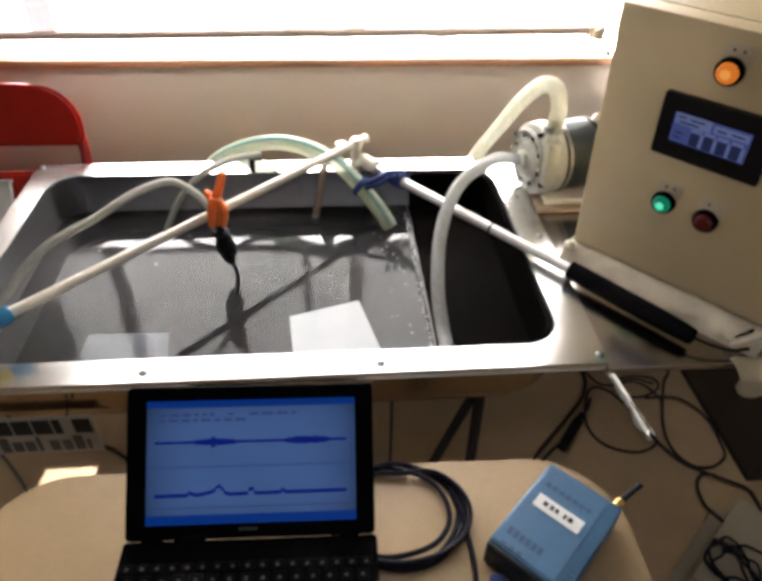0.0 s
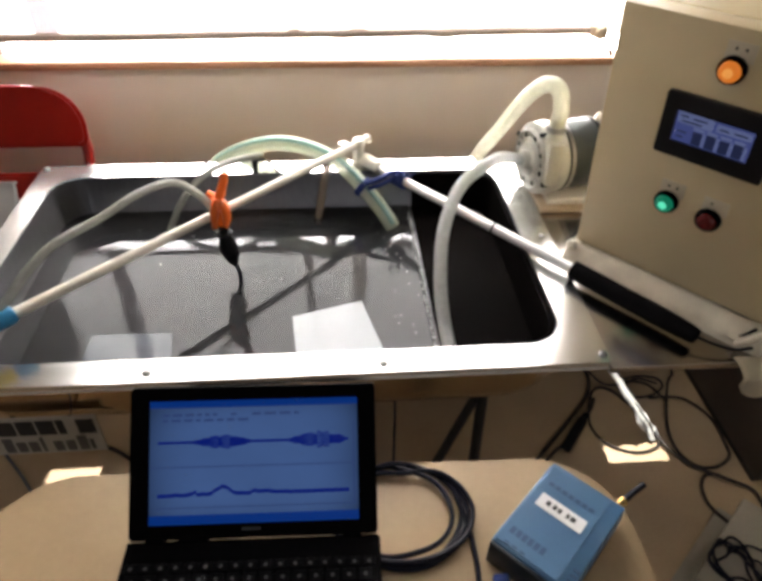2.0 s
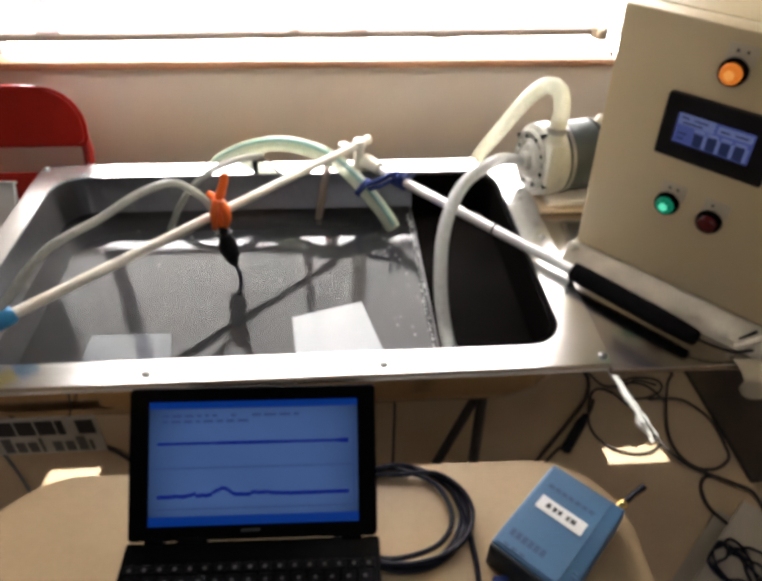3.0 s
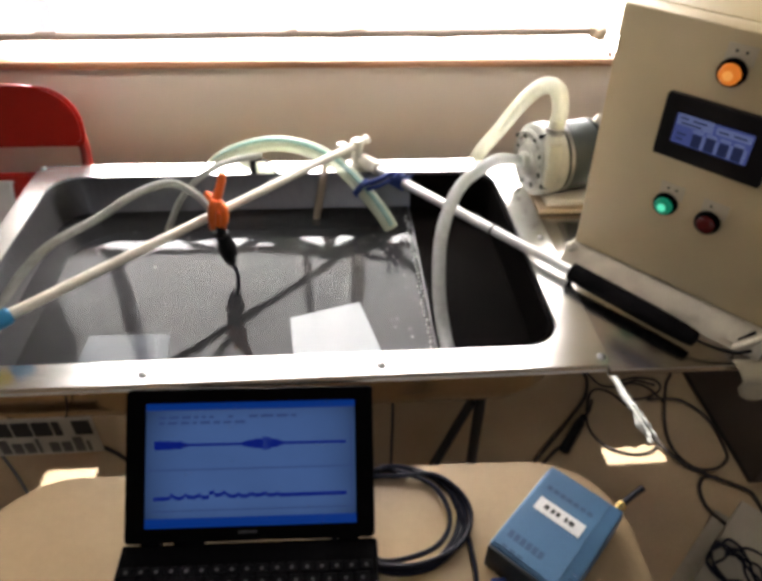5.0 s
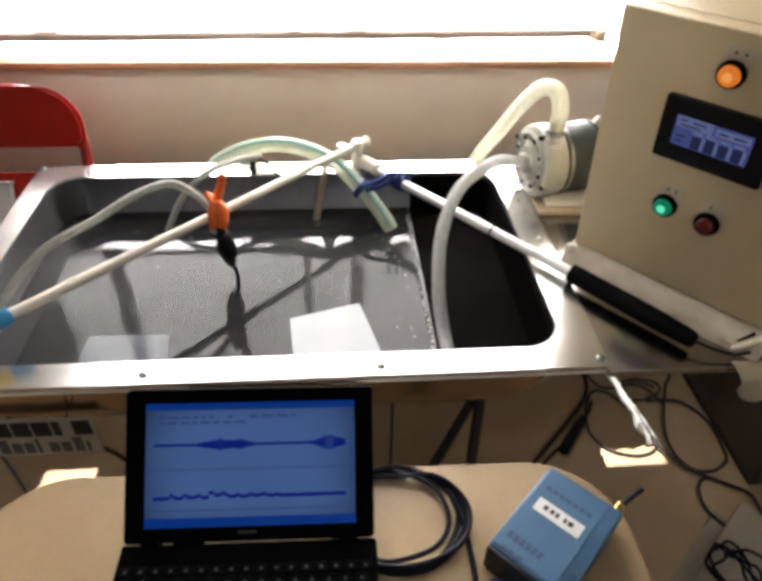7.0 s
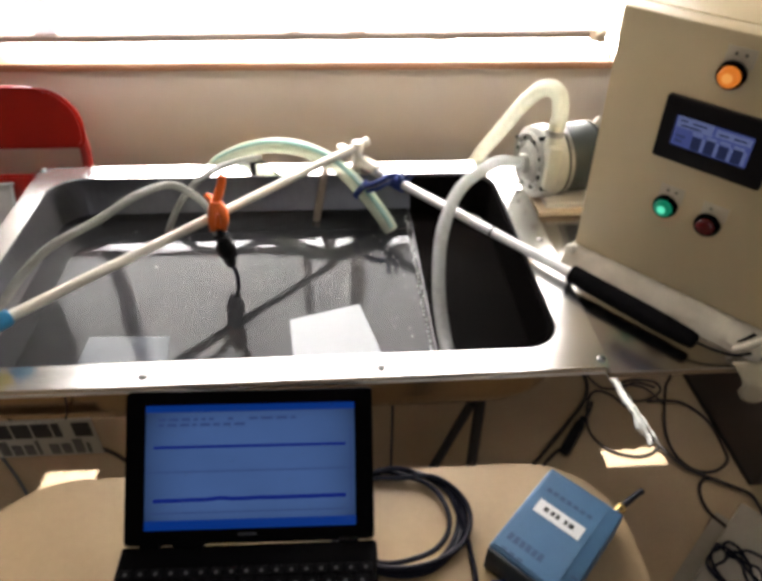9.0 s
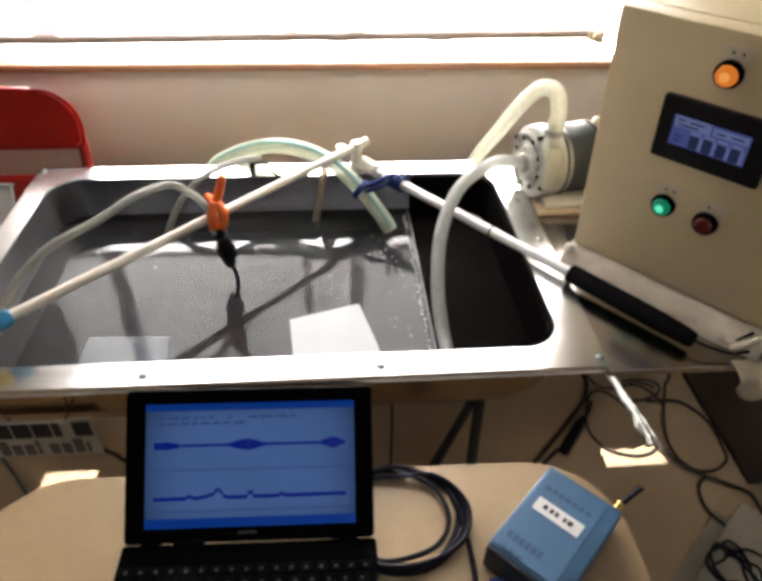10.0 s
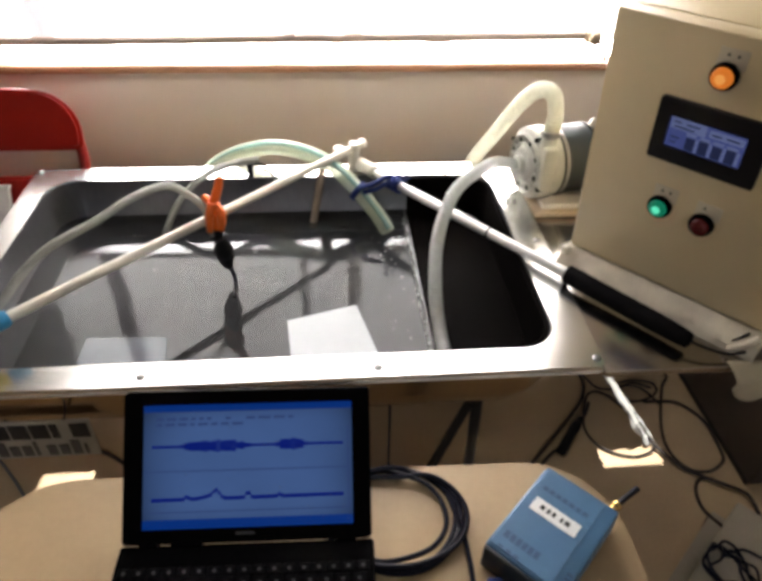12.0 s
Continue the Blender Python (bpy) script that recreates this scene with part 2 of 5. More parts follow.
def thing(name, label, category, m=None, group="", kind=""):
    """An Empty at the base of a thing, that carries its parts."""
    ob = new(name)
    ob.empty_display_size = 0.05
    if m is not None:
        ob.matrix_world = m
    return tagged(ob, label, category, group, kind)


def solo(name, bm, material, label, category, m=None, group="", kind="", smooth=40):
    ob = new(name, mesh_of(bm, name, material, smooth))
    if m is not None:
        ob.matrix_world = m
    return tagged(ob, label, category, group, kind)


def box(x0, y0, z0, x1, y1, z1, bevel=0.0, seg=2, bm=None):
    own = bm is None
    b = bmesh.new()
    bmesh.ops.create_cube(b, size=1, matrix=Matrix.Translation(((x0 + x1) / 2, (y0 + y1) / 2, (z0 + z1) / 2)) @ Matrix.Diagonal((x1 - x0, y1 - y0, z1 - z0, 1)))
    if bevel:
        bmesh.ops.bevel(b, geom=b.edges[:], offset=bevel, segments=seg, affect="EDGES", profile=0.5)
    if own:
        return b
    return merge(bm, b)


def merge(bm, other):
    me = bpy.data.meshes.new("tmp")
    other.to_mesh(me)
    other.free()
    bm.from_mesh(me)
    bpy.data.meshes.remove(me)
    return bm


def lathe(profile, m=None, n=28, bm=None):
    """A solid turned round the z axis from (radius, height) pairs."""
    b = bmesh.new()
    rings = []
    for r, z in profile:
        if r < 1e-6:
            rings.append([b.verts.new((0, 0, z))])
        else:
            rings.append([b.verts.new((r * math.cos(2 * math.pi * i / n), r * math.sin(2 * math.pi * i / n), z)) for i in range(n)])
    for a, c in zip(rings, rings[1:]):
        for i in range(n):
            j = (i + 1) % n
            f = [a[i % len(a)], a[j % len(a)], c[j % len(c)], c[i % len(c)]]
            f = [v for k, v in enumerate(f) if v not in f[:k]]
            if len(f) > 2:
                b.faces.new(f)
    if m is not None:
        b.transform(m)
    return b if bm is None else merge(bm, b)


def glide(points, steps=10):
    """A smooth line through the points."""
    p = [Vector(q) for q in points]
    p = [2 * p[0] - p[1], *p, 2 * p[-1] - p[-2]]
    out = []
    for a, b, c, d in zip(p, p[1:], p[2:], p[3:]):
        for i in range(steps):
            t = i / steps
            out.append(0.5 * ((2 * b) + (c - a) * t + (2 * a - 5 * b + 4 * c - d) * t * t + (3 * b - a - 3 * c + d) * t ** 3))
    out.append(p[-2])
    return out


def tube(points, r, n=12, steps=10, smooth=True, bm=None, caps=True):
    """A round tube along a line through the points; r is one radius or a function of the way along (0 to 1)."""
    line = glide(points, steps) if smooth else [Vector(q) for q in points]
    b = bmesh.new()
    side, rings = None, []
    for i, q in enumerate(line):
        d = (line[min(i + 1, len(line) - 1)] - line[max(i - 1, 0)]).normalized()
        if side is None:
            side = d.orthogonal().normalized()
        side = (side - d * side.dot(d)).normalized()
        up = d.cross(side)
        rad = r(i / (len(line) - 1)) if callable(r) else r
        rings.append([b.verts.new(q + rad * (math.cos(2 * math.pi * k / n) * side + math.sin(2 * math.pi * k / n) * up)) for k in range(n)])
    for a, c in zip(rings, rings[1:]):
        for k in range(n):
            b.faces.new((a[k], a[(k + 1) % n], c[(k + 1) % n], c[k]))
    if caps:
        b.faces.new(rings[0])
        b.faces.new(rings[-1])
    return b if bm is None else merge(bm, b)


def outline(x0, y0, x1, y1, r, n=8):
    """The outline of a rectangle with rounded corners; r is one radius or four (from the corner x0, y0 anticlockwise)."""
    rs = r if isinstance(r, (list, tuple)) else (r,) * 4
    pts = []
    for (cx, cy, sx, sy, a0), q in zip(((x0, y0, 1, 1, 180), (x1, y0, -1, 1, 270), (x1, y1, -1, -1, 0), (x0, y1, 1, -1, 90)), rs):
        for i in range(n + 1):
            a = radians(a0 + 90 * i / n)
            pts.append((cx + sx * q + q * math.cos(a), cy + sy * q + q * math.sin(a)))
    return pts


def slab(pts, z0, z1, bevel=0.0):
    b = bmesh.new()
    vs = [b.verts.new((x, y, z0)) for x, y in pts]
    f = b.faces.new(vs)
    top = bmesh.ops.extrude_face_region(b, geom=[f])
    up = [v for v in top["geom"] if isinstance(v, bmesh.types.BMVert)]
    bmesh.ops.translate(b, verts=up, vec=(0, 0, z1 - z0))
    if bevel:
        bmesh.ops.bevel(b, geom=[e for e in b.edges if abs(e.verts[0].co.z - e.verts[1].co.z) < 1e-6], offset=bevel, segments=2, affect="EDGES")
    return b


def ring_slab(outer, inner, z0, z1):
    """A plate with a hole: both outlines have the same number of points."""
    b = bmesh.new()
    n = len(outer)
    lay = [[b.verts.new((x, y, z)) for x, y in pts] for pts, z in ((outer, z0), (inner, z0), (inner, z1), (outer, z1))]
    for a, c in ((0, 1), (1, 2), (2, 3), (3, 0)):
        for i in range(n):
            j = (i + 1) % n
            b.faces.new((lay[a][i], lay[a][j], lay[c][j], lay[c][i]))
    return b


# ---- the room ----
WALL_Y = 1.418
WIN = (-0.745, 0.93, 0.883, 2.05)


def room():
    solo("floor", box(-2.6, -2.6, -0.1, 2.6, 1.52, 0), M["floor"], "worn brown vinyl floor", "floor", kind="structure", smooth=None)
    b = bmesh.new()
    x0, x1, z0, z1 = WIN
    box(-2.6, WALL_Y, 0, x0, 1.52, 2.6, bm=b)
    box(x1, WALL_Y, 0, 2.6, 1.52, 2.6, bm=b)
    box(x0, WALL_Y, 0, x1, 1.52, z0, bm=b)
    box(x0, WALL_Y, z1, x1, 1.52, 2.6, bm=b)
    solo("wall_north", b, M["wall"], "plain warm grey painted wall under the window", "wall", kind="structure", smooth=None)
    b = bmesh.new()
    # wall with an unseen opening, added around the rear fill lamp
    box(-2.6, -2.7, 0, -0.9, -2.6, 2.6, bm=b)
    box(1.5, -2.7, 0, 2.6, -2.6, 2.6, bm=b)
    box(-0.9, -2.7, 0, 1.5, -2.6, 0.9, bm=b)
    box(-0.9, -2.7, 2.3, 1.5, -2.6, 2.6, bm=b)
    solo("wall_south", b, M["wall"], "plain warm grey painted wall", "wall", kind="structure", smooth=None)
    solo("wall_west", box(-2.7, -2.7, 0, -2.6, 1.52, 2.6), M["wall"], "plain warm grey painted wall", "wall", kind="structure", smooth=None)
    solo("wall_east", box(2.6, -2.7, 0, 2.7, 1.52, 2.6), M["wall"], "plain warm grey painted wall", "wall", kind="structure", smooth=None)
    solo("ceiling", box(-2.7, -2.7, 2.6, 2.7, 1.52, 2.7), M["ceiling"], "off-white board ceiling", "ceiling", kind="structure", smooth=None)
    solo("backdrop", box(-14, 6.0, -3, 14, 6.05, 11.0), M["outside"], "glaring pale daylight outdoors", "backdrop", kind="structure", smooth=None)


def window():
    x0, x1, z0, z1 = WIN
    w = thing("window_1", "wide sliding window with dark frames and a wooden sill", "window", kind="structure")
    part("sill", box(x0 - 0.03, WALL_Y - 0.008, z0 + 0.001, x1 + 0.02, 1.463, z0 + 0.020, 0.004), M["sill"], w, "brown varnished wooden sill")
    b = bmesh.new()
    box(x0, 1.468, z0, x0 + 0.03, 1.505, z1, 0.003, bm=b)
    box(x1 - 0.03, 1.468, z0, x1, 1.505, z1, 0.003, bm=b)
    box(x0, 1.468, z1 - 0.04, x1, 1.505, z1, 0.003, bm=b)
    part("window_frame", b, M["alu"], w)
    pane = part("pane", box(x0 + 0.03, 1.495, z0 + 0.02, x1 - 0.03, 1.499, z1 - 0.04), pane_mat(), w, smooth=None)
    pane.visible_shadow = False
    bl = thing("roller_blind", "white backlit roller blind drawn almost down over the window", "blind")
    part("cloth", box(-0.95, 1.3690, 0.968, 0.662, 1.3702, 2.12), M["cloth"], bl, "thin white cloth", smooth=None)
    part("roller", lathe([(0, 0), (0.02, 0), (0.02, 1.536), (0, 1.536)], pose(-0.95, 1.353, 2.135, 0, 90, 0), 16), M["white"], bl)
    part("bottom_rail", tube([(-0.95, 1.363, 0.972), (-0.52, 1.362, 0.970), (-0.07, 1.363, 0.974), (0.06, 1.363, 0.974), (0.56, 1.363, 0.978)], 0.0090), M["rail"], bl, "thin brown bottom rail")
    # milky bars added to stand in for mullions silhouetted through the blind
    for x, wd in ((-0.564, 0.047), (-0.071, 0.024), (0.0615, 0.035)):
        part("strap", box(x - wd / 2, 1.3635, 0.975, x + wd / 2, 1.3650, 2.118), M["mullionbar" if x < -0.5 else "frost"], bl, "milky bar added for a mullion outline through the blind", smooth=None)
    for x in (-0.10, 0.03, 0.24):
        part("tie", lathe([(0, -0.03), (0.0082, -0.027), (0.0092, 0), (0.0082, 0.027), (0, 0.03)], pose(x, 1.362, 0.973, 0, 90, 0), 12), M["rail"], bl)
    b = box(0.556, 1.343, 0.966, 0.588, 1.370, 0.99, 0.004)
    lathe([(0, 0), (0.012, 0), (0.012, 0.012), (0.006, 0.016), (0, 0.016)], pose(0.572, 1.345, 0.978, 90, 0, 0), 14, b)
    part("end_cap", b, M["wood"], bl, "pale cap at the end of the rail")
    part("cord", tube([(0.5831, 1.3450, 0.9722), (0.5952, 1.3450, 0.9578), (0.6034, 1.3450, 0.9423), (0.6084, 1.3450, 0.9307)], 0.0035, 8), M["edge"], bl, "short dark hanging cord")
    # unseen blind behind the control box, added to shape the sun patch
    sun_gate = thing("roller_blind", "unseen second blind added to block sun from the floor", "blind")
    moving = (
        part("cloth", box(0.6622, 1.3690, 0.968, 0.96, 1.3702, 2.32), M["white"], sun_gate, smooth=None),
        part("bottom_rail", tube([(0.672, 1.363, 0.974), (0.955, 1.363, 0.974)], 0.0055, smooth=False), M["rail"], sun_gate),
    )
    part("roller", lathe([(0, 0), (0.02, 0), (0.02, 0.36), (0, 0.36)], pose(0.60, 1.345, 2.135, 0, 90, 0), 16), M["white"], sun_gate)
    return moving


def pane_mat():
    m, nt, b = tree("window_glass")
    n, l = nt.nodes, nt.links
    tp, gl, fr, mx = n.new("ShaderNodeBsdfTransparent"), n.new("ShaderNodeBsdfGlossy"), n.new("ShaderNodeFresnel"), n.new("ShaderNodeMixShader")
    gl.inputs["Roughness"].default_value = 0.02
    l.new(fr.outputs[0], mx.inputs[0])
    l.new(tp.outputs[0], mx.inputs[1])
    l.new(gl.outputs[0], mx.inputs[2])
    l.new(mx.outputs[0], n["Material Output"].inputs["Surface"])
    return m


# ---- the tank, its water and what stands under it ----
RIM = 0.78
TX0, TX1, TY0, TY1 = -0.572, 0.372, 0.582, 1.177
IX0, IX1, IY0, IY1 = -0.532, 0.321, 0.624, 1.130
WATER_Z = 0.703


def tank():
    t = thing("steel_tank", "shallow stainless steel tank with a wide screwed flange", "sink tank")
    inner = outline(IX0, IY0, IX1, IY1, 0.055, 10)
    outer = outline(TX0, TY0, TX1, TY1, 0.012, 10)
    part("flange", ring_slab(outer, inner, RIM - 0.003, RIM), M["steel"], t, "brushed steel flange", smooth=30)
    # the folded edge drops and then flares out
    b = bmesh.new()
    lay = []
    for out, z in ((0.001, RIM - 0.0032), (0.001, RIM - 0.0068), (0.0038, RIM - 0.0098), (0.0030, RIM - 0.0105), (-0.001, RIM - 0.0075), (-0.002, RIM - 0.0032)):
        lay.append([b.verts.new((x, y, z)) for x, y in outline(TX0 - out, TY0 - out, (TX1 + min(out, 0.0012)), TY1 + out, 0.012, 10)])
    for p, q in zip(lay, lay[1:] + lay[:1]):
        for k in range(len(p)):
            n = (k + 1) % len(p)
            b.faces.new((p[k], p[n], q[n], q[k]))
    part("lip", b, M["steel"], t, "polished folded edge", smooth=25)
    low = outline(IX0 + 0.008, IY0 + 0.008, IX1 - 0.008, IY1 - 0.008, 0.055, 10)
    b = bmesh.new()
    lay = [[b.verts.new((x, y, z)) for x, y in pts] for pts, z in ((inner, RIM - 0.001), (inner, RIM - 0.006), (low, 0.690), (outline(IX0 + 0.030, IY0 + 0.030, IX1 - 0.030, IY1 - 0.030, 0.09, 10), 0.6685))]
    for a, c in zip(lay, lay[1:]):
        for i in range(len(inner)):
            j = (i + 1) % len(inner)
            b.faces.new((a[i], a[j], c[j], c[i]))
    wall = part("basin_wall", b, M["basin"], t, "inner wall in steel darkened for shade", smooth=50)
    sol = wall.modifiers.new("sheet", "SOLIDIFY")
    sol.thickness, sol.offset = 0.006, 1
    part("basin_bottom", slab(outline(IX0 + 0.026, IY0 + 0.026, IX1 - 0.026, IY1 - 0.026, 0.09), 0.6645, 0.6682), M["bottom"], t)
    sx = [-0.563, -0.254, 0.059, 0.363]
    spots = [(x, 0.598) for x in sx] + [(x, 1.166) for x in sx] + [(-0.556, 0.885), (0.357, 0.887)]
    for x, y in spots:
        part("screw", lathe([(0.0062, 0), (0.006, 0.0014), (0.0042, 0.003), (0.0016, 0.0034), (0.0012, 0.0026), (0, 0.0026)], pose(x, y, RIM), 14), M["screw"], t)
    # weir plate with a saw-toothed top
    b = box(0.1535, IY0 + 0.030, 0.6683, 0.1565, IY1 - 0.030, 0.690)
    box(0.1535, IY0 + 0.008, 0.690, 0.1565, IY1 - 0.008, 0.7005, bm=b)
    y = IY0 + 0.012
    while y < IY1 - 0.012:
        box(0.1532, y, 0.7005, 0.1568, y + 0.004, 0.7055, bm=b)
        y += 0.0085
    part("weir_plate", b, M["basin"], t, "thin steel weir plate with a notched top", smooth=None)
    # black sheet added over the sump steel, which is only in shade there
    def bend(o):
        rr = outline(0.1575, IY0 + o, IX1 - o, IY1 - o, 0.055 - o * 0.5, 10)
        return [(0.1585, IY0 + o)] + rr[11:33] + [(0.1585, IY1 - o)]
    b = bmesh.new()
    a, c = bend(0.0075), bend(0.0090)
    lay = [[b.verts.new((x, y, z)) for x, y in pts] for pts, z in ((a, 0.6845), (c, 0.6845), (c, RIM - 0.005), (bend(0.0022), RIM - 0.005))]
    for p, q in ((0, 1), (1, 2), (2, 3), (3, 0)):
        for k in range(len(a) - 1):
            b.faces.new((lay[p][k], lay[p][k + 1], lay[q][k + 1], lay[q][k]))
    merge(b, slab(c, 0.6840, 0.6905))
    part("sump_dark_sheet", b, M["sumpdark"], t, "black sheet added to darken the sump behind the weir", smooth=40)
    # the outer wall rounds in to a bowed bottom
    b = bmesh.new()
    lay = []
    for inset, radius, z in ((-0.008, 0.062, RIM - 0.004), (-0.006, 0.064, 0.700), (-0.003, 0.070, 0.685), (0.003, 0.082, 0.669), (0.011, 0.100, 0.658), (0.024, 0.120, 0.651), (0.040, 0.130, 0.6502)):
        lay.append([b.verts.new((x, y, z)) for x, y in outline(IX0 + inset, IY0 + inset, IX1 - inset, IY1 - inset, radius, 10)])
    for p, q in zip(lay, lay[1:]):
        for k in range(len(p)):
            n = (k + 1) % len(p)
            b.faces.new((p[k], p[n], q[n], q[k]))
    b.faces.new(lay[-1])
    part("outer_wall", b, M["shell"], t, "polished outer wall rounding in to the bottom", smooth=60)
    for x, y in ((-0.222, 1.1285),):
        part("seam", box(x, y - 0.001, 0.704, x + 0.002, y + 0.002, 0.775), M["screw"], t)


def water_sheet(name, x0, x1, y0, y1, z, amp, label):
    b = bmesh.new()
    nx, ny = 110, 84
    grid = []
    for j in range(ny + 1):
        row = []
        for i in range(nx + 1):
            x, y = x0 + (x1 - x0) * i / nx, y0 + (y1 - y0) * j / ny
            edge = min(x - x0, x1 - x, y - y0, y1 - y)
            h = amp * noise.noise((x * 22, y * 22, 0.3)) + 0.5 * amp * noise.noise((x * 60, y * 60, 4.1)) * math.exp(-edge / 0.05) * 2.0
            row.append(b.verts.new((x, y, h)))
        grid.append(row)
    for j in range(ny):
        for i in range(nx):
            b.faces.new((grid[j][i], grid[j][i + 1], grid[j + 1][i + 1], grid[j + 1][i]))
    ob = solo(name, b, M["water"], label, "water", pose(0, 0, z), kind="structure", smooth=0)
    if ob.data.polygons[0].normal.z < 0:
        ob.data.flip_normals()
    return ob


def bubbles():
    b = bmesh.new()
    rnd = random.Random(12)
    for i in range(46):
        if i < 30:
            x, y = rnd.uniform(0.09, 0.148), rnd.uniform(0.66, 1.08)
        else:
            x, y = rnd.uniform(-0.45, 0.10), rnd.uniform(0.83, 1.08)
        r = rnd.uniform(0.0008, 0.0021)
        lathe([(r, -0.0004), (r * 0.94, r * 0.35), (r * 0.7, r * 0.72), (0, r)], pose(x, y, 0), 8, b)
    # a string of beads along the notched weir
    y = 0.652
    while y < 1.09:
        r = rnd.uniform(0.0018, 0.0034)
        lathe([(r, -0.0004), (r * 0.94, r * 0.35), (r * 0.7, r * 0.72), (0, r)], pose(0.1495 + rnd.uniform(-0.003, 0.002), y, 0), 8, b)
        y += rnd.uniform(0.007, 0.013)
    return solo("bubble_scatter", b, M["bubble"], "tiny clear bubbles scattered on the water", "bubbles", pose(0, 0, WATER_Z + 0.0003), kind="stuff")


def tank_contents():
    b = slab([(-0.0745, 0.785), (-0.060, 0.640), (0.083, 0.640), (0.0405, 0.820)], WATER_Z - 0.006, WATER_Z + 0.0022, 0.0006)
    solo("white_plate", b, M["tile"], "thin white square plate floating in the tank", "plate", smooth=None)
    b = slab([(-0.390, 0.640), (-0.247, 0.640), (-0.2615, 0.757), (-0.3865, 0.761)], WATER_Z - 0.006, WATER_Z + 0.0012, 0.0005)
    solo("grey_plate", b, M["greyplate"], "thin glossy grey plate floating in the tank", "plate", smooth=None)


def support_table():
    t = thing("folding_table", "low folding table with black legs carrying the tank", "table")
    # unseen board under the tank; its size also blocks the sun
    part("tabletop", slab(outline(-0.60, 0.72, 0.42, 1.34, 0.05, 6), 0.636, 0.6497, 0.003), M["cream"], t)
    # unseen leaf and its bar, added to keep sun off the floor
    part("sun_block_leaf", box(0.345, 1.20, 0.616, 0.717, 1.40, 0.6355, 0.003), M["cream"], t)
    part("rear_bar", box(0.33, 1.25, 0.602, 0.70, 1.275, 0.6155, 0.002), M["black"], t)
    for x in (-0.36, 0.30):
        for y0, y1 in ((0.90, 0.90), (1.25, 1.25)):
            part("leg", tube([(x, y0, 0.636), (x + 0.014, y1, 0.012)], 0.0125, 12, smooth=False), M["black"], t)
        part("brace", tube([(x - 0.012, 0.90, 0.345), (x - 0.085, 0.90, 0.10), (x - 0.115, 0.90, 0.008)], 0.011, 12, smooth=False), M["black"], t)
        for q in ((x + 0.014, 0.90), (x + 0.014, 1.25), (x - 0.115, 0.90)):
            part("foot", lathe([(0, 0), (0.015, 0), (0.015, 0.012), (0.0128, 0.02), (0, 0.02)], pose(*q, 0), 12), M["rubber"], t)
    part("rod", tube([(0.112, 0.90, 0.636), (0.119, 0.90, 0.1), (0.119, 0.90, 0.003)], 0.0032, 8), M["black"], t, "thin black rod")


def worktable():
    t = thing("steel_worktable", "polished steel worktable beside the tank", "worktable")
    part("tabletop", box(0.3745, 0.584, 0.7555, 0.722, 1.195, 0.7665, 0.002), M["worktop"], t)
    part("leg", tube([(0.70, 1.181, 0.752), (0.705, 1.365, 0.012)], 0.013, 12, smooth=False), M["black"], t, "black leg slanting back to the wall")
    part("foot", lathe([(0, 0), (0.016, 0), (0.016, 0.012), (0.013, 0.02), (0, 0.02)], pose(0.705, 1.366, 0), 12), M["rubber"], t)
    part("rear_bracket", box(0.40, 1.175, 0.7405, 0.676, 1.188, 0.7553, 0.001), M["black"], t)


# ---- pump, box and hoses ----


def hose(name, pts, r, material, label, category="hose", n=14, stripe=None):
    t = thing(name, label, category)
    part("tube", tube(pts, r, n, 10), material, t)
    if stripe:
        part("stripe", tube([(x, y - r * 0.55, z + r * 0.80) for x, y, z in pts], r * 0.34, 8), stripe, t, "pale green stripe along the hose")
    return t


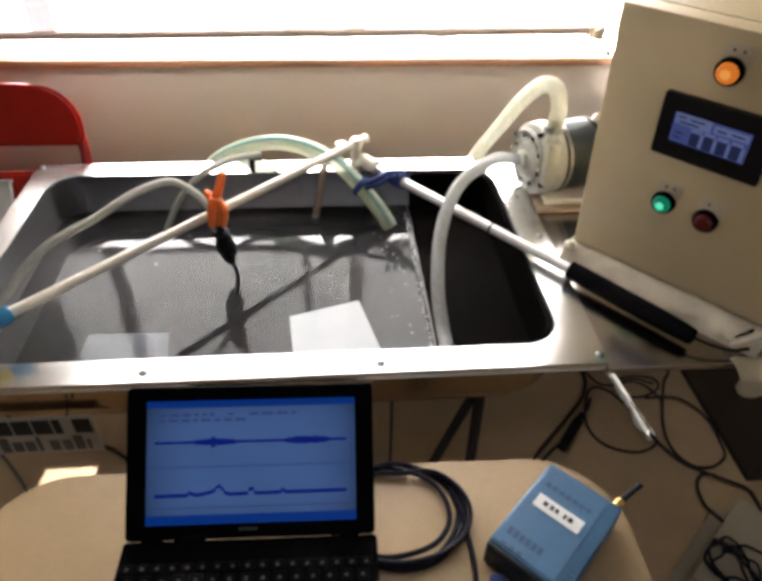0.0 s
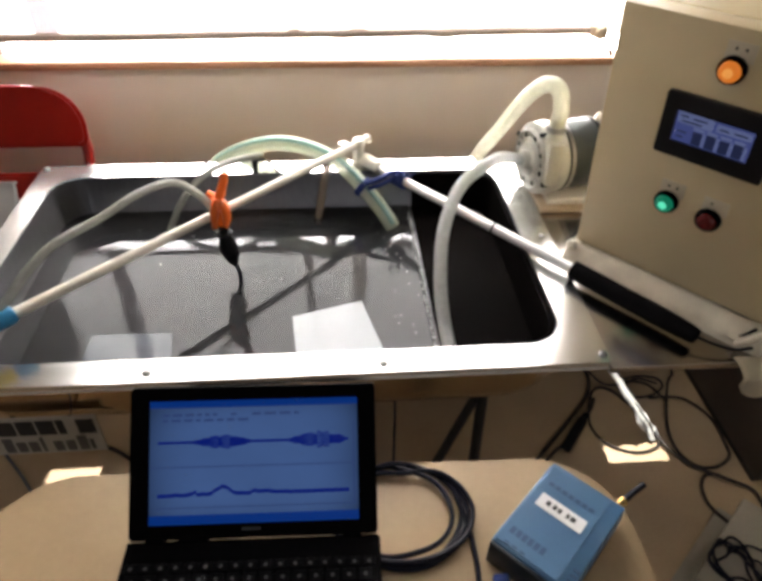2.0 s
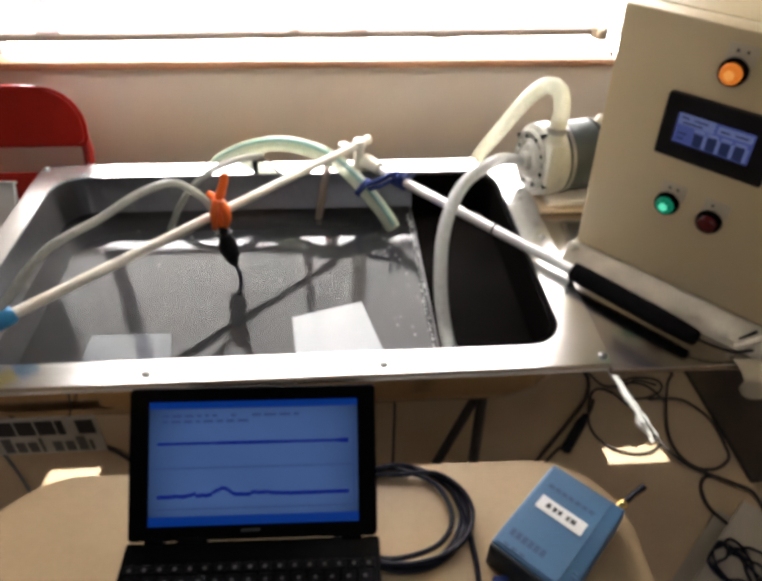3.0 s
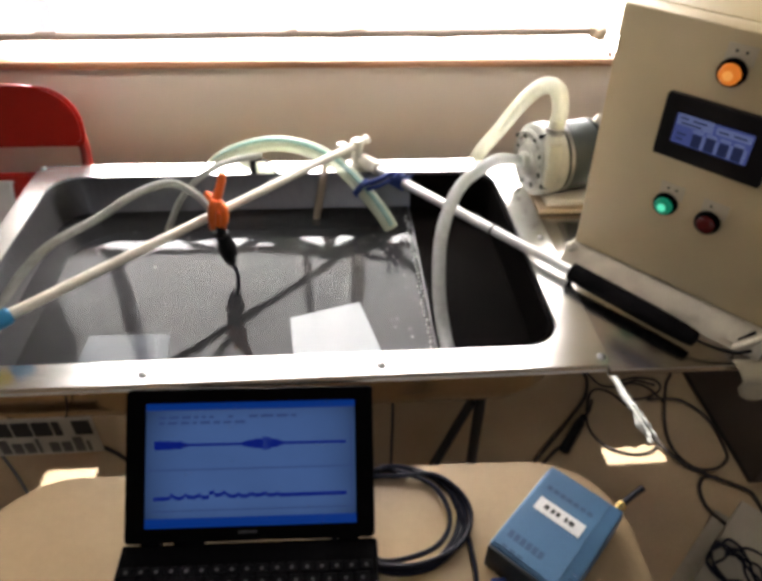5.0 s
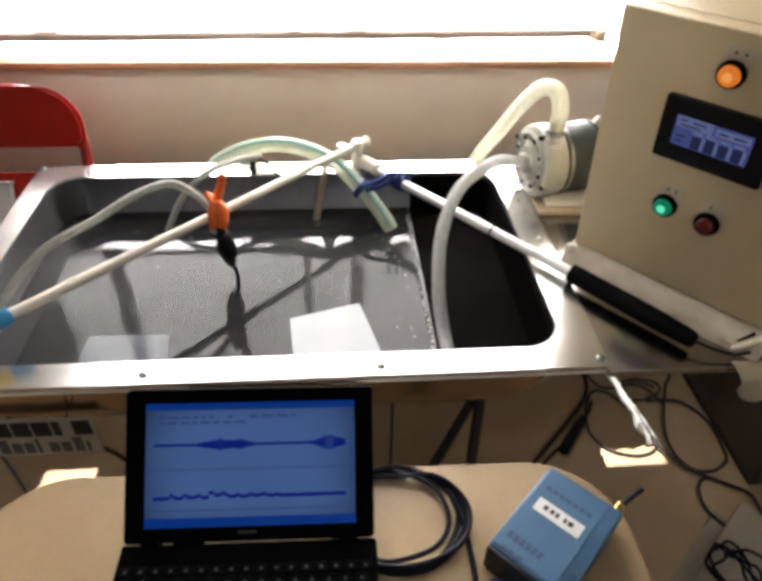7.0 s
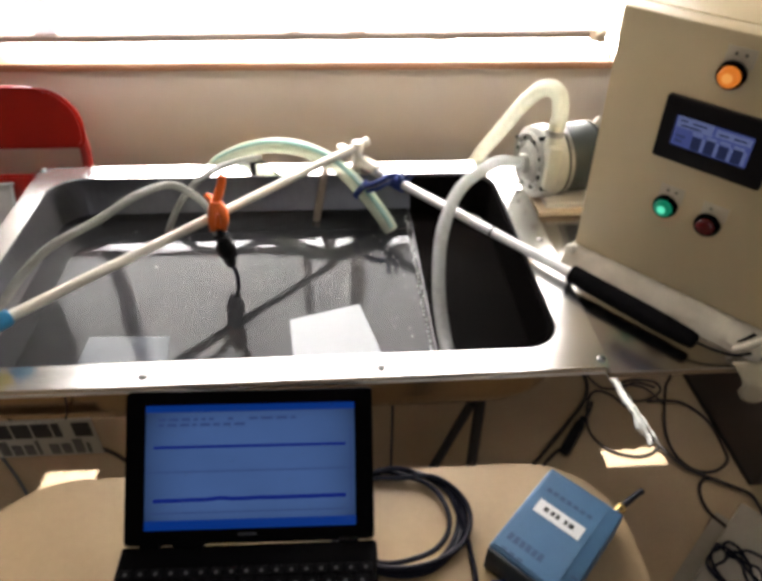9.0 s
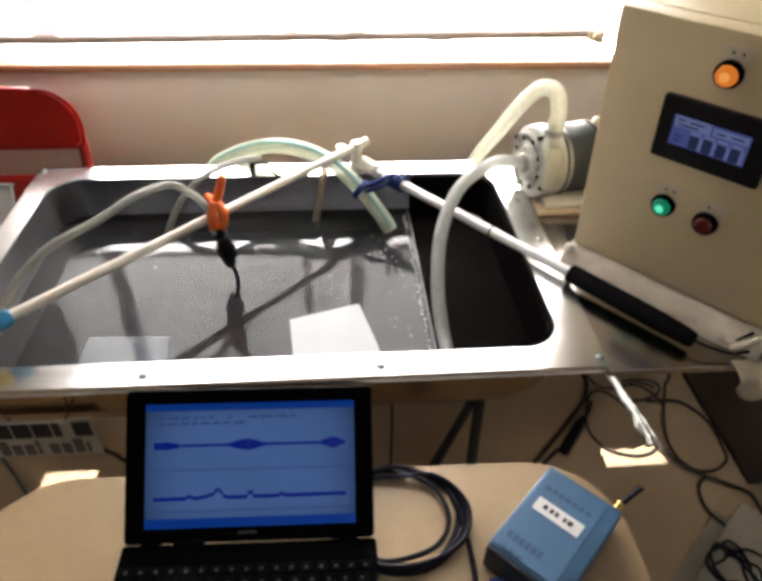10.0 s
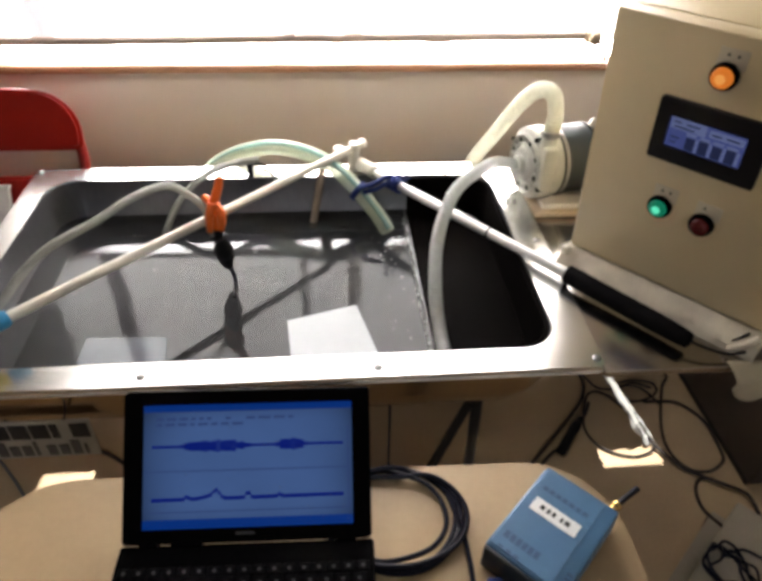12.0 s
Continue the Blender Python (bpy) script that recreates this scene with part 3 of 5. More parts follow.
def pump():
    t = thing("water_pump", "small water pump with cloudy plastic head and grey motor", "pump")
    ax = pose(0.358, 1.041, 0.846, 0, 90, 12)
    part("pump_head", lathe([(0, 0.0), (0.030, 0.0), (0.034, 0.006), (0.058, 0.008), (0.066, 0.014), (0.068, 0.038), (0.064, 0.046), (0.065, 0.053), (0, 0.053)], ax, 40), M["pumphead"], t, "cloudy white plastic pump head")
    part("face_ring", lathe([(0.050, 0.006), (0.0535, 0.002), (0.057, 0.006), (0.057, 0.012), (0.050, 0.012), (0.050, 0.006)], ax, 40), M["pumphead"], t)
    part("face_ring", lathe([(0.034, 0.004), (0.037, 0.001), (0.040, 0.004), (0.040, 0.012), (0.034, 0.012), (0.034, 0.004)], ax, 40), M["pumphead"], t)
    for i in range(16):
        a = 2 * math.pi * i / 16
        c, s = math.cos(a), math.sin(a)
        rib = box(-0.0012, 0.040, 0.003, 0.0012, 0.050, 0.010, 0.0005)
        rib.transform(ax @ pose(0, 0, 0, 0, 0, 360 / 16 * i))
        part("rib", rib, M["pumphead"], t)
        if i % 2:
            part("recess", lathe([(0, 0.0055), (0.0042, 0.0055), (0.0042, 0.009), (0, 0.009)], ax @ pose(0, 0, 0, 0, 0, 360 / 16 * (i + 0.5)) @ Matrix.Translation((0.045, 0, 0)), 10), M["screw"], t)
        if i % 2 == 0:
            slot = box(-0.0034, 0.0405, 0.0046, 0.0034, 0.0490, 0.0086, 0.0006, 1)
            slot.transform(ax @ pose(0, 0, 0, 0, 0, 360 / 16 * (i + 0.5)))
            part("slot", slot, M["rubber"], t, "dark slot in the pump face")
        if i % 4 == 1:
            part("bolt", lathe([(0, 0.002), (0.0042, 0.002), (0.0042, 0.014), (0, 0.014)], ax @ Matrix.Translation((0.0625 * c, 0.0625 * s, 0.004)), 8), M["rubber"], t, "dark bolt head")
    part("inlet", lathe([(0, -0.010), (0.016, -0.010), (0.0175, -0.006), (0.0175, 0.0), (0, 0.0)], ax @ pose(0, 0.0, 0), 20), M["pumphead"], t)
    b = box(0.376, 0.976, 0.822, 0.402, 1.012, 0.905, 0.007)
    lathe([(0, 0), (0.016, 0), (0.0135, 0.012), (0.0135, 0.05), (0, 0.05)], pose(0.389, 1.003, 0.895), 20, b)
    part("outlet", b, M["hosemilk"], t, "yellowish plastic outlet")
    part("hose_clip", lathe([(0.0145, 0), (0.0175, 0), (0.0175, 0.010), (0.0145, 0.010), (0.0145, 0)], pose(0.389, 1.003, 0.920), 20), M["screw"], t, "steel hose clip")
    part("motor", lathe([(0, 0), (0.062, 0), (0.064, 0.004), (0.064, 0.066), (0, 0.066)], ax @ pose(0, 0, 0.055), 40), M["motor"], t, "grey painted motor housing")
    part("end_bell", lathe([(0, 0), (0.0655, 0), (0.0655, 0.005), (0.060, 0.012), (0.030, 0.016), (0, 0.016)], ax @ pose(0, 0, 0.1212), 40), M["rubber"], t, "black motor end")
    part("lead_gland", lathe([(0, 0), (0.006, 0), (0.006, 0.012), (0.004, 0.018), (0, 0.018)], ax @ pose(0, 0, 0.128) @ pose(-0.060, 0, 0, 0, -60, 0), 12), M["white"], t, "pale cable gland")
    part("motor_band", lathe([(0.0642, 0), (0.066, 0), (0.066, 0.006), (0.0642, 0.006), (0.0642, 0)], ax @ pose(0, 0, 0.058), 40), M["screw"], t)
    part("foot", box(0.395, 0.99, 0.7775, 0.49, 1.10, 0.790, 0.003), M["white"], t)
    base = thing("wooden_block", "cream wooden block under the pump", "wooden block")
    part("plank", box(0.380, 0.978, 0.7672, 0.62, 1.12, 0.777, 0.002), M["wood"], base)


BOX_YAW, BOX_LEAN = -48.5, 5.7
BOX_AT = pose(0.399, 0.844, 0.801, BOX_LEAN, 0, BOX_YAW)
PLINTH_AT = pose(0.399, 0.844, 0.800, 0, 0, BOX_YAW)


def control_box():
    w, h, d = 0.312, 0.384, 0.16
    t = thing("control_box", "beige steel control box with display and three buttons", "control box", BOX_AT)
    part("body", box(0.002, 0.0345, 0.001, w - 0.002, d, h - 0.001, 0.004), M["boxpaint"], t)
    part("seal", box(0.005, 0.0305, 0.004, w - 0.005, 0.0345, h - 0.004), M["rubber"], t, "dark rubber seal behind the door", smooth=None)
    part("door", box(0, 0, 0.0, w, 0.0305, h, 0.004), M["boxpaint"], t, "flat beige door")
    for z in (0.05, 0.30):
        part("hinge", tube([(w + 0.003, 0.032, z), (w + 0.003, 0.032, z + 0.045)], 0.0045, 10, smooth=False), M["boxpaint"], t)
    disp = part("display", ring_slab(outline(0.0862, 0.2068, 0.2262, 0.2935, 0.003, 3), outline(0.1045, 0.2285, 0.2020, 0.2710, 0.002, 3), 0, 0.007), M["lcdframe"], t, "black framed lit display")
    disp.data.transform(Matrix.Rotation(radians(90), 4, "X"))
    part("lcd", box(0.1035, -0.004, 0.2275, 0.2030, 0.0, 0.2720), M["lcd"], disp, "blue lit liquid crystal panel", smooth=None)
    part("title_field", box(0.1065, -0.0046, 0.2545, 0.152, -0.0041, 0.2695), M["lcdlight"], disp, smooth=None)
    part("side_field", box(0.156, -0.0046, 0.2565, 0.199, -0.0041, 0.2665), M["lcdlight"], disp, smooth=None)
    for i in range(4):
        x = 0.1305 + i * 0.0172
        part("bar_field", box(x, -0.0048, 0.2300, x + 0.0118, -0.0042, 0.2475 + 0.0015 * (i % 2)), M["lcdink"], disp, smooth=None)
        part("bar_cap", box(x - 0.001, -0.0048, 0.2492, x + 0.0125, -0.0042, 0.2532), M["lcdlight"], disp, smooth=None)
        part("bar_gap", box(x + 0.0126, -0.0048, 0.2300, x + 0.0158, -0.0042, 0.2485), M["lcdlight"], disp, smooth=None)
    for x, z, l in ((0.110, 0.2635, 0.010), (0.126, 0.2630, 0.018), (0.112, 0.2570, 0.026), (0.160, 0.2600, 0.012), (0.178, 0.2605, 0.016), (0.110, 0.2420, 0.012), (0.110, 0.2350, 0.009)):
        part("reading", box(x, -0.0052, z, x + l, -0.0047, z + 0.0022), M["lcdink"], disp, smooth=None)
    for x, z, m, word, dots in ((0.1502, 0.3345, "lampo", "glowing orange lamp button", 2), (0.1225, 0.1340, "lampg", "glowing green lamp button", 2), (0.1833, 0.1310, "lampr", "dark red push button", 1)):
        turn = pose(x, 0, z, 90, 0, 0)
        b = part("button", lathe([(0, 0), (0.0170, 0), (0.0170, 0.005), (0.0155, 0.0085), (0.0132, 0.009), (0.0132, 0.004), (0, 0.004)], turn, 32), M["blackcase"], t, word)
        part("lens", lathe([(0.0128, 0.0045), (0.0128, 0.0105), (0.011, 0.013), (0.006, 0.0146), (0, 0.0150)], turn, 28), M[m], b, word)
        if m != "lampr":
            part("bulb", lathe([(0.0062, 0.0148), (0.005, 0.0157), (0.0026, 0.0162), (0, 0.0164)], turn, 20), M[m + "_core"], b)
        pl = part("name_plate", box(x - 0.014, -0.0012, z + 0.010, x + 0.020, 0.0, z + 0.033, 0.0004), M["plate"], t, "small pale name plate")
        for k in range(dots):
            part("mark", box(x - 0.004 + 0.0115 * k, -0.0018, z + 0.0235, x - 0.0008 + 0.0115 * k, -0.0013, z + 0.0268), M["ink"], pl, smooth=None)
    # pale foam sheet under the box, its front edge crumpled and rolled over
    p = thing("box_plinth", "crumpled pale foam plinth under the control box", "plinth", PLINTH_AT)
    b = bmesh.new()
    n, lay = 64, []
    rise = math.tan(radians(BOX_LEAN))
    section = ((0.158, 0.158 * rise - 0.001), (0.0, -0.001), (-0.006, -0.0015), (-0.0125, -0.006), (-0.018, -0.0125), (-0.0235, -0.0195), (-0.0285, -0.0265), (-0.029, -0.0325), (0.0, -0.0325), (0.158, -0.0325))
    for k, (yy, zz) in enumerate(section):
        ring = []
        for i in range(n + 1):
            x = -0.005 + 0.322 * i / n
            soft = 1 if 2 <= k <= 6 else 0
            fold = 0.0068 * noise.noise((x * 26, k * 0.55, 1.3)) + 0.0034 * noise.noise((x * 75, k * 0.9, 7.1))
            sag = 0.004 * math.exp(-((x - 0.285) / 0.03) ** 2)
            ring.append(b.verts.new((x, yy + soft * (fold - sag), zz + soft * 0.6 * fold)))
        lay.append(ring)
    for a, c in zip(lay, lay[1:] + lay[:1]):
        for i in range(n):
            b.faces.new((a[i], a[i + 1], c[i + 1], c[i]))
    b.faces.new([r[0] for r in lay])
    b.faces.new([r[-1] for r in lay])
    part("foam", b, M["sheet"], p, smooth=60)
    part("slit", tube([(0.2824, -0.0270, -0.0131), (0.2904, -0.0260, -0.0027), (0.2977, -0.0250, 0.0088)], lambda k: 0.0012 + 0.0016 * k, 8), M["rubber"], p, "dark slit in the foam")
    part("fold", tube([(0.2835, -0.0340, -0.0239), (0.2930, -0.0340, -0.0126), (0.3039, -0.0330, 0.0016), (0.3132, -0.0320, 0.0154)], 0.0050, 12), M["sheet"], p, "rolled fold of the foam")
    fb = bmesh.new()
    rows_f = []
    for k in range(13):
        u = k / 12
        z = 0.7695 if k == 0 else 0.7700 - 0.054 * u + 0.001 * math.sin(9 * u)
        y = 0.592 - 0.030 * min(1, 3 * u)
        rows_f.append([fb.verts.new((0.553 + 0.012 * u + 0.003 * math.sin(7 * u) + 0.009 * q, y + 0.0025 * math.sin(1.1 * q + 2 * u) * u, z + (0.0011 * q - 0.010 * math.exp(-q) * -1 - 0.002) * u)) for q in range(11)])
    for r0, r1 in zip(rows_f, rows_f[1:]):
        for n in range(10):
            fb.faces.new((r0[n], r0[n + 1], r1[n + 1], r1[n]))
    c = solo("hanging_flap", fb, M["flapcloth"], "pale plastic flap hanging over the table edge", "plastic flap", smooth=60)
    fs = c.modifiers.new("sheet", "SOLIDIFY")
    fs.thickness = 0.0015
    knob = lathe([(0, 0), (0.008, 0), (0.009, 0.006), (0.005, 0.012), (0, 0.012)], pose(0.393, 0.836, 0.797, 70, 0, -49), 12)
    part("corner_knob", knob, M["pvc"], p, "small cream corner knob").matrix_parent_inverse = PLINTH_AT.inverted()


def hoses():
    hose("pump_outlet_hose", [(0.389, 1.003, 0.925), (0.391, 1.006, 0.960), (0.383, 1.015, 0.990), (0.366, 1.045, 0.985), (0.345, 1.08, 0.94), (0.327, 1.13, 0.868), (0.312, 1.19, 0.793), (0.30, 1.24, 0.72), (0.25, 1.26, 0.60)], 0.0138, M["hosemilk"], "thick yellowish milky hose bent over the pump")
    hose("suction_hose", [(0.350, 1.040, 0.846), (0.330, 1.040, 0.8485), (0.297, 1.028, 0.853), (0.236, 0.98, 0.842), (0.202, 0.93, 0.821), (0.179, 0.87, 0.787), (0.170, 0.80, 0.739), (0.172, 0.745, 0.705), (0.174, 0.69, 0.6965)], lambda k: 0.0094 + 0.0020 * min(1, 5 * k), M["hosewhite"], "thick whitish suction hose dipping into the tank")
    hose("return_hose", [(-0.27, 1.25, 0.66), (-0.252, 1.24, 0.735), (-0.216, 1.225, 0.771), (-0.166, 1.205, 0.800), (-0.108, 1.18, 0.820), (-0.05, 1.15, 0.824), (0.006, 1.12, 0.809), (0.052, 1.09, 0.775), (0.086, 1.062, 0.742), (0.104, 1.048, 0.719), (0.113, 1.041, 0.7035)], 0.0150, M["hose"], "thick clear hose with green stripe arching into the tank", stripe=M["stripe"])
    hose("air_tube", [(-0.60, 0.53, 0.700), (-0.58, 0.56, 0.775), (-0.494, 0.646, 0.813), (-0.441, 0.673, 0.845), (-0.412, 0.703, 0.874), (-0.383, 0.745, 0.890), (-0.338, 0.800, 0.893), (-0.292, 0.846, 0.905), (-0.251, 0.888, 0.900), (-0.223, 0.902, 0.876), (-0.201, 0.905, 0.845), (-0.196, 0.903, 0.806), (-0.192, 0.902, 0.792)], 0.0062, M["hosegrey"], "thin grey tube looping to the orange clamp", "tube", 10)
    hose("drain_tube", [(-0.325, 1.05, 0.690), (-0.295, 1.08, 0.745), (-0.262, 1.10, 0.7805), (-0.218, 1.12, 0.803), (-0.175, 1.15, 0.803), (-0.137, 1.16, 0.802)], 0.0066, M["hosegrey"], "thin grey tube dipping over the back flange", "tube", 10)
    hose("feed_tube", [(0.0, 1.16, 0.800), (-0.0106, 1.13, 0.796), (-0.023, 1.11, 0.743), (-0.035, 1.08, 0.690)], 0.0075, M["hosebrown"], "thin brownish tube dipping into the tank", "tube", 10)
    c = thing("tube_clip", "small dark clip holding a tube on the flange", "clip")
    part("jaw", box(-0.161, 1.150, 0.7802, -0.150, 1.165, 0.795, 0.002), M["rubber"], c)
    part("wire", tube([(-0.155, 1.15, 0.796), (-0.13, 1.145, 0.80), (-0.105, 1.12, 0.784), (-0.10, 1.10, 0.7825)], 0.002, 6), M["cable"], c)


def poles():
    z = RIM + 0.0115
    a, tee = Vector((-0.520, 0.588, 0.8265)), Vector((0.049, 1.155, 0.8265))
    p = thing("cream_pole", "long cream plastic pole lying across the tank", "pole")
    d = (tee - a).normalized()
    part("rod", tube([a, tee + d * 0.03], 0.0076, 14, smooth=False), M["pvc"], p)
    j = a + d * 0.114
    part("joint", tube([j - d * 0.022, j - d * 0.018, j + d * 0.004, j + d * 0.008], lambda s: 0.0125 if 0.1 < s < 0.9 else 0.0105, 16, smooth=False), M["blue"], p, "blue plastic joint")
    part("grip_end", tube([a - d * 0.01, j - d * 0.023], 0.0108, 14, smooth=False), M["yellow"], p, "yellow end sleeve")
    part("stand", lathe([(0, 0), (0.015, 0), (0.015, 0.006), (0.009, 0.010), (0.009, 0.037), (0, 0.037)], pose(-0.512, 0.597, RIM + 0.0003), 16), M["yellow"], p, "short yellow stand")
    part("end_collar", tube([tee + d * 0.022, tee + d * 0.034], 0.0095, 14, smooth=False), M["pvc"], p)
    f = thing("pipe_tee", "cream plastic pipe tee joining two poles", "pipe fitting")
    b = lathe([(0, 0), (0.0130, 0), (0.0130, 0.010), (0.0108, 0.012), (0.0108, 0.036), (0.0125, 0.038), (0.0125, 0.052), (0.010, 0.056), (0, 0.056)], pose(0.052, 1.158, RIM + 0.0005), 20)
    part("sleeve", b, M["pvc"], f)
    part("branch", tube([(0.064, 1.155, z + 0.001), (0.092, 1.118, z + 0.001)], 0.0135, 16, smooth=False), M["pvc"], f)
    part("nut", lathe([(0, 0), (0.011, 0), (0.011, 0.010), (0, 0.010)], pose(0.022, 1.145, RIM + 0.044, 0, 0, 20), 8), M["pvc"], f)
    q = thing("brush_pole", "white telescopic pole with black rubber grip", "pole")
    s, e = Vector((0.092, 1.118, z)), Vector((0.372, 0.769, z + 0.004))
    d = (e - s).normalized()
    part("rod", tube([s, e + d * 0.01], 0.0088, 14, smooth=False), M["rod"], q)
    m = s + (e - s) * 0.64
    part("lock_ring", tube([m, m + d * 0.004], 0.0094, 14, smooth=False), M["rubber"], q)
    ge = Vector((0.503, 0.612, z - 0.001))
    part("grip", tube([e, e + (ge - e) * 0.02, e + (ge - e) * 0.25, e + (ge - e) * 0.5, e + (ge - e) * 0.93, ge], lambda k: 0.0115 if k < 0.04 else (0.0152 if k < 0.7 else 0.0152 - 0.019 * (k - 0.7) if k < 0.97 else 0.006), 16, 6), M["grip"], q, "black rubber grip")
    part("strap", tube([ge, ge + Vector((0.022, -0.012, -0.004)), ge + Vector((0.048, -0.018, -0.009)), ge + Vector((0.075, -0.016, -0.0095))], 0.0022, 6), M["rubber"], q)
    cd = thing("blue_cord", "dark blue cord tying the hose to the pole", "cord")
    def wind(c, axis, r, turns, length, n=9):
        c, axis = Vector(c), Vector(axis).normalized()
        u = axis.orthogonal().normalized()
        v = axis.cross(u)
        k = int(turns * n)
        return [c + axis * (length * (i / k - 0.5)) + r * (math.cos(2 * math.pi * i / n) * u + math.sin(2 * math.pi * i / n) * v) for i in range(k + 1)]
    part("wrap", tube(wind((0.058, 1.086, 0.769), (0.046, -0.03, -0.038), 0.0178, 2.2, 0.012), 0.0034, 8, 4), M["cord"], cd, "turns of cord round the hose")
    part("wrap", tube(wind((0.128, 1.073, 0.7918), d, 0.0122, 4.2, 0.030), 0.0034, 8, 4), M["cord"], cd, "turns of cord round the pole")
    part("strand", tube([(0.062, 1.072, 0.784), (0.085, 1.068, 0.795), (0.108, 1.076, 0.803), (0.122, 1.078, 0.806)], 0.0050, 8), M["cord"], cd)
    part("strand", tube([(0.066, 1.068, 0.776), (0.090, 1.062, 0.787), (0.112, 1.068, 0.797), (0.126, 1.066, 0.803)], 0.0042, 8), M["cord"], cd)
    rnd = random.Random(4)
    for i in range(7):
        x0 = 0.112 + 0.005 * i
        tip = (x0 + rnd.uniform(-0.008, 0.014), 1.055 + rnd.uniform(-0.01, 0.01), 0.808 + rnd.uniform(0.004, 0.018))
        part("end", tube([(x0, 1.062, 0.802), tip], 0.0018, 6, smooth=False), M["cord"], cd)


def clamp_and_sensor():
    c = thing("spring_clamp", "bright orange spring clamp gripping the pole", "clamp")
    part("handle", tube([(-0.1698, 0.9020, 0.9080), (-0.1734, 0.9020, 0.8925), (-0.1796, 0.9020, 0.8750), (-0.1867, 0.9020, 0.8572)], lambda k: 0.0062 + 0.0022 * k, 10), M["orange"], c)
    part("handle", tube([(-0.2041, 0.9180, 0.8636), (-0.1979, 0.9140, 0.8603), (-0.1899, 0.9060, 0.8549)], lambda k: 0.0045 + 0.0035 * k, 10), M["orange"], c)
    part("jaw", tube([(-0.1864, 0.8940, 0.8638), (-0.1918, 0.8880, 0.8477), (-0.1954, 0.8900, 0.8299), (-0.1978, 0.8980, 0.8096)], lambda k: 0.0076 - 0.0018 * k, 10), M["orange"], c)
    part("jaw", tube([(-0.1836, 0.8980, 0.8595), (-0.1750, 0.8900, 0.8478), (-0.1753, 0.8920, 0.8299), (-0.1813, 0.9000, 0.8096)], lambda k: 0.0084 - 0.0018 * k, 10), M["orange"], c)
    part("jaw_pad", tube([(-0.1858, 0.8960, 0.8425), (-0.1855, 0.8960, 0.8276), (-0.1873, 0.8960, 0.8144)], 0.0062, 10), M["orange"], c)
    part("pivot", lathe([(0, -0.012), (0.009, -0.012), (0.009, 0.012), (0, 0.012)], Matrix.Translation((-0.1864, 0.8980, 0.8560)) @ pose(0, 0, 0, 90, 0, 20), 14), M["orange"], c)
    s = thing("hanging_sensor", "black sensor hanging from the clamp into the water", "sensor")
    part("body", tube([(-0.1846, 0.8980, 0.8130), (-0.1851, 0.8980, 0.7975), (-0.1832, 0.8980, 0.7876), (-0.1808, 0.8980, 0.7635), (-0.1782, 0.8980, 0.7449), (-0.1763, 0.8980, 0.7344)], lambda q: 0.0075 if q < 0.20 else (0.0135 + 0.0030 * math.sin(14 * q) if q < 0.72 else 0.0130 - 0.022 * (q - 0.72)), 14, 6), M["rubber"], s)
    part("side_lug", box(-0.006, -0.005, -0.010, 0.006, 0.005, 0.010, 0.003), M["rubber"], s).matrix_world = Matrix.Translation((-0.1717, 0.8960, 0.7626)) @ pose(0, 0, 0, 0, -20, 0)
    part("probe", tube([(-0.1767, 0.8980, 0.7376), (-0.1720, 0.8960, 0.7273), (-0.1679, 0.8900, 0.7147), (-0.1679, 0.8820, 0.7016), (-0.1717, 0.8740, 0.6841)], 0.0036, 8), M["cable"], s, "thin grey probe lead")


# ---- laptop table ----
TABLE_Z = 0.745
LAP = pose(-0.2287, 0.3699, TABLE_Z, 0, 0, -1.52)
LID_W, LID_H, LEAN = 0.2637, 0.157, 45.0
HINGE_Z = 0.023


def front_table():
    t = thing("side_table", "small cream laminate side table with rounded corners", "table")
    pts = outline(-0.405, 0.03, 0.328, 0.470, (0.15, 0.15, 0.105, 0.10), 14)
    # turned by one degree on the floor
    pts = [(-0.3 + (x + 0.3) + 0.0170 * (y - 0.47), 0.47 + (y - 0.47) - 0.0170 * (x + 0.3)) for x, y in pts]
    part("tabletop", slab(pts, TABLE_Z - 0.024, TABLE_Z, 0.003), M["cream"], t)
    for x, y in ((-0.27, 0.13), (0.2, 0.13), (-0.27, 0.37), (0.2, 0.37)):
        part("leg", lathe([(0, 0), (0.014, 0), (0.016, 0.02), (0.018, TABLE_Z - 0.024), (0, TABLE_Z - 0.024)], pose(x, y, 0), 16), M["black"], t)


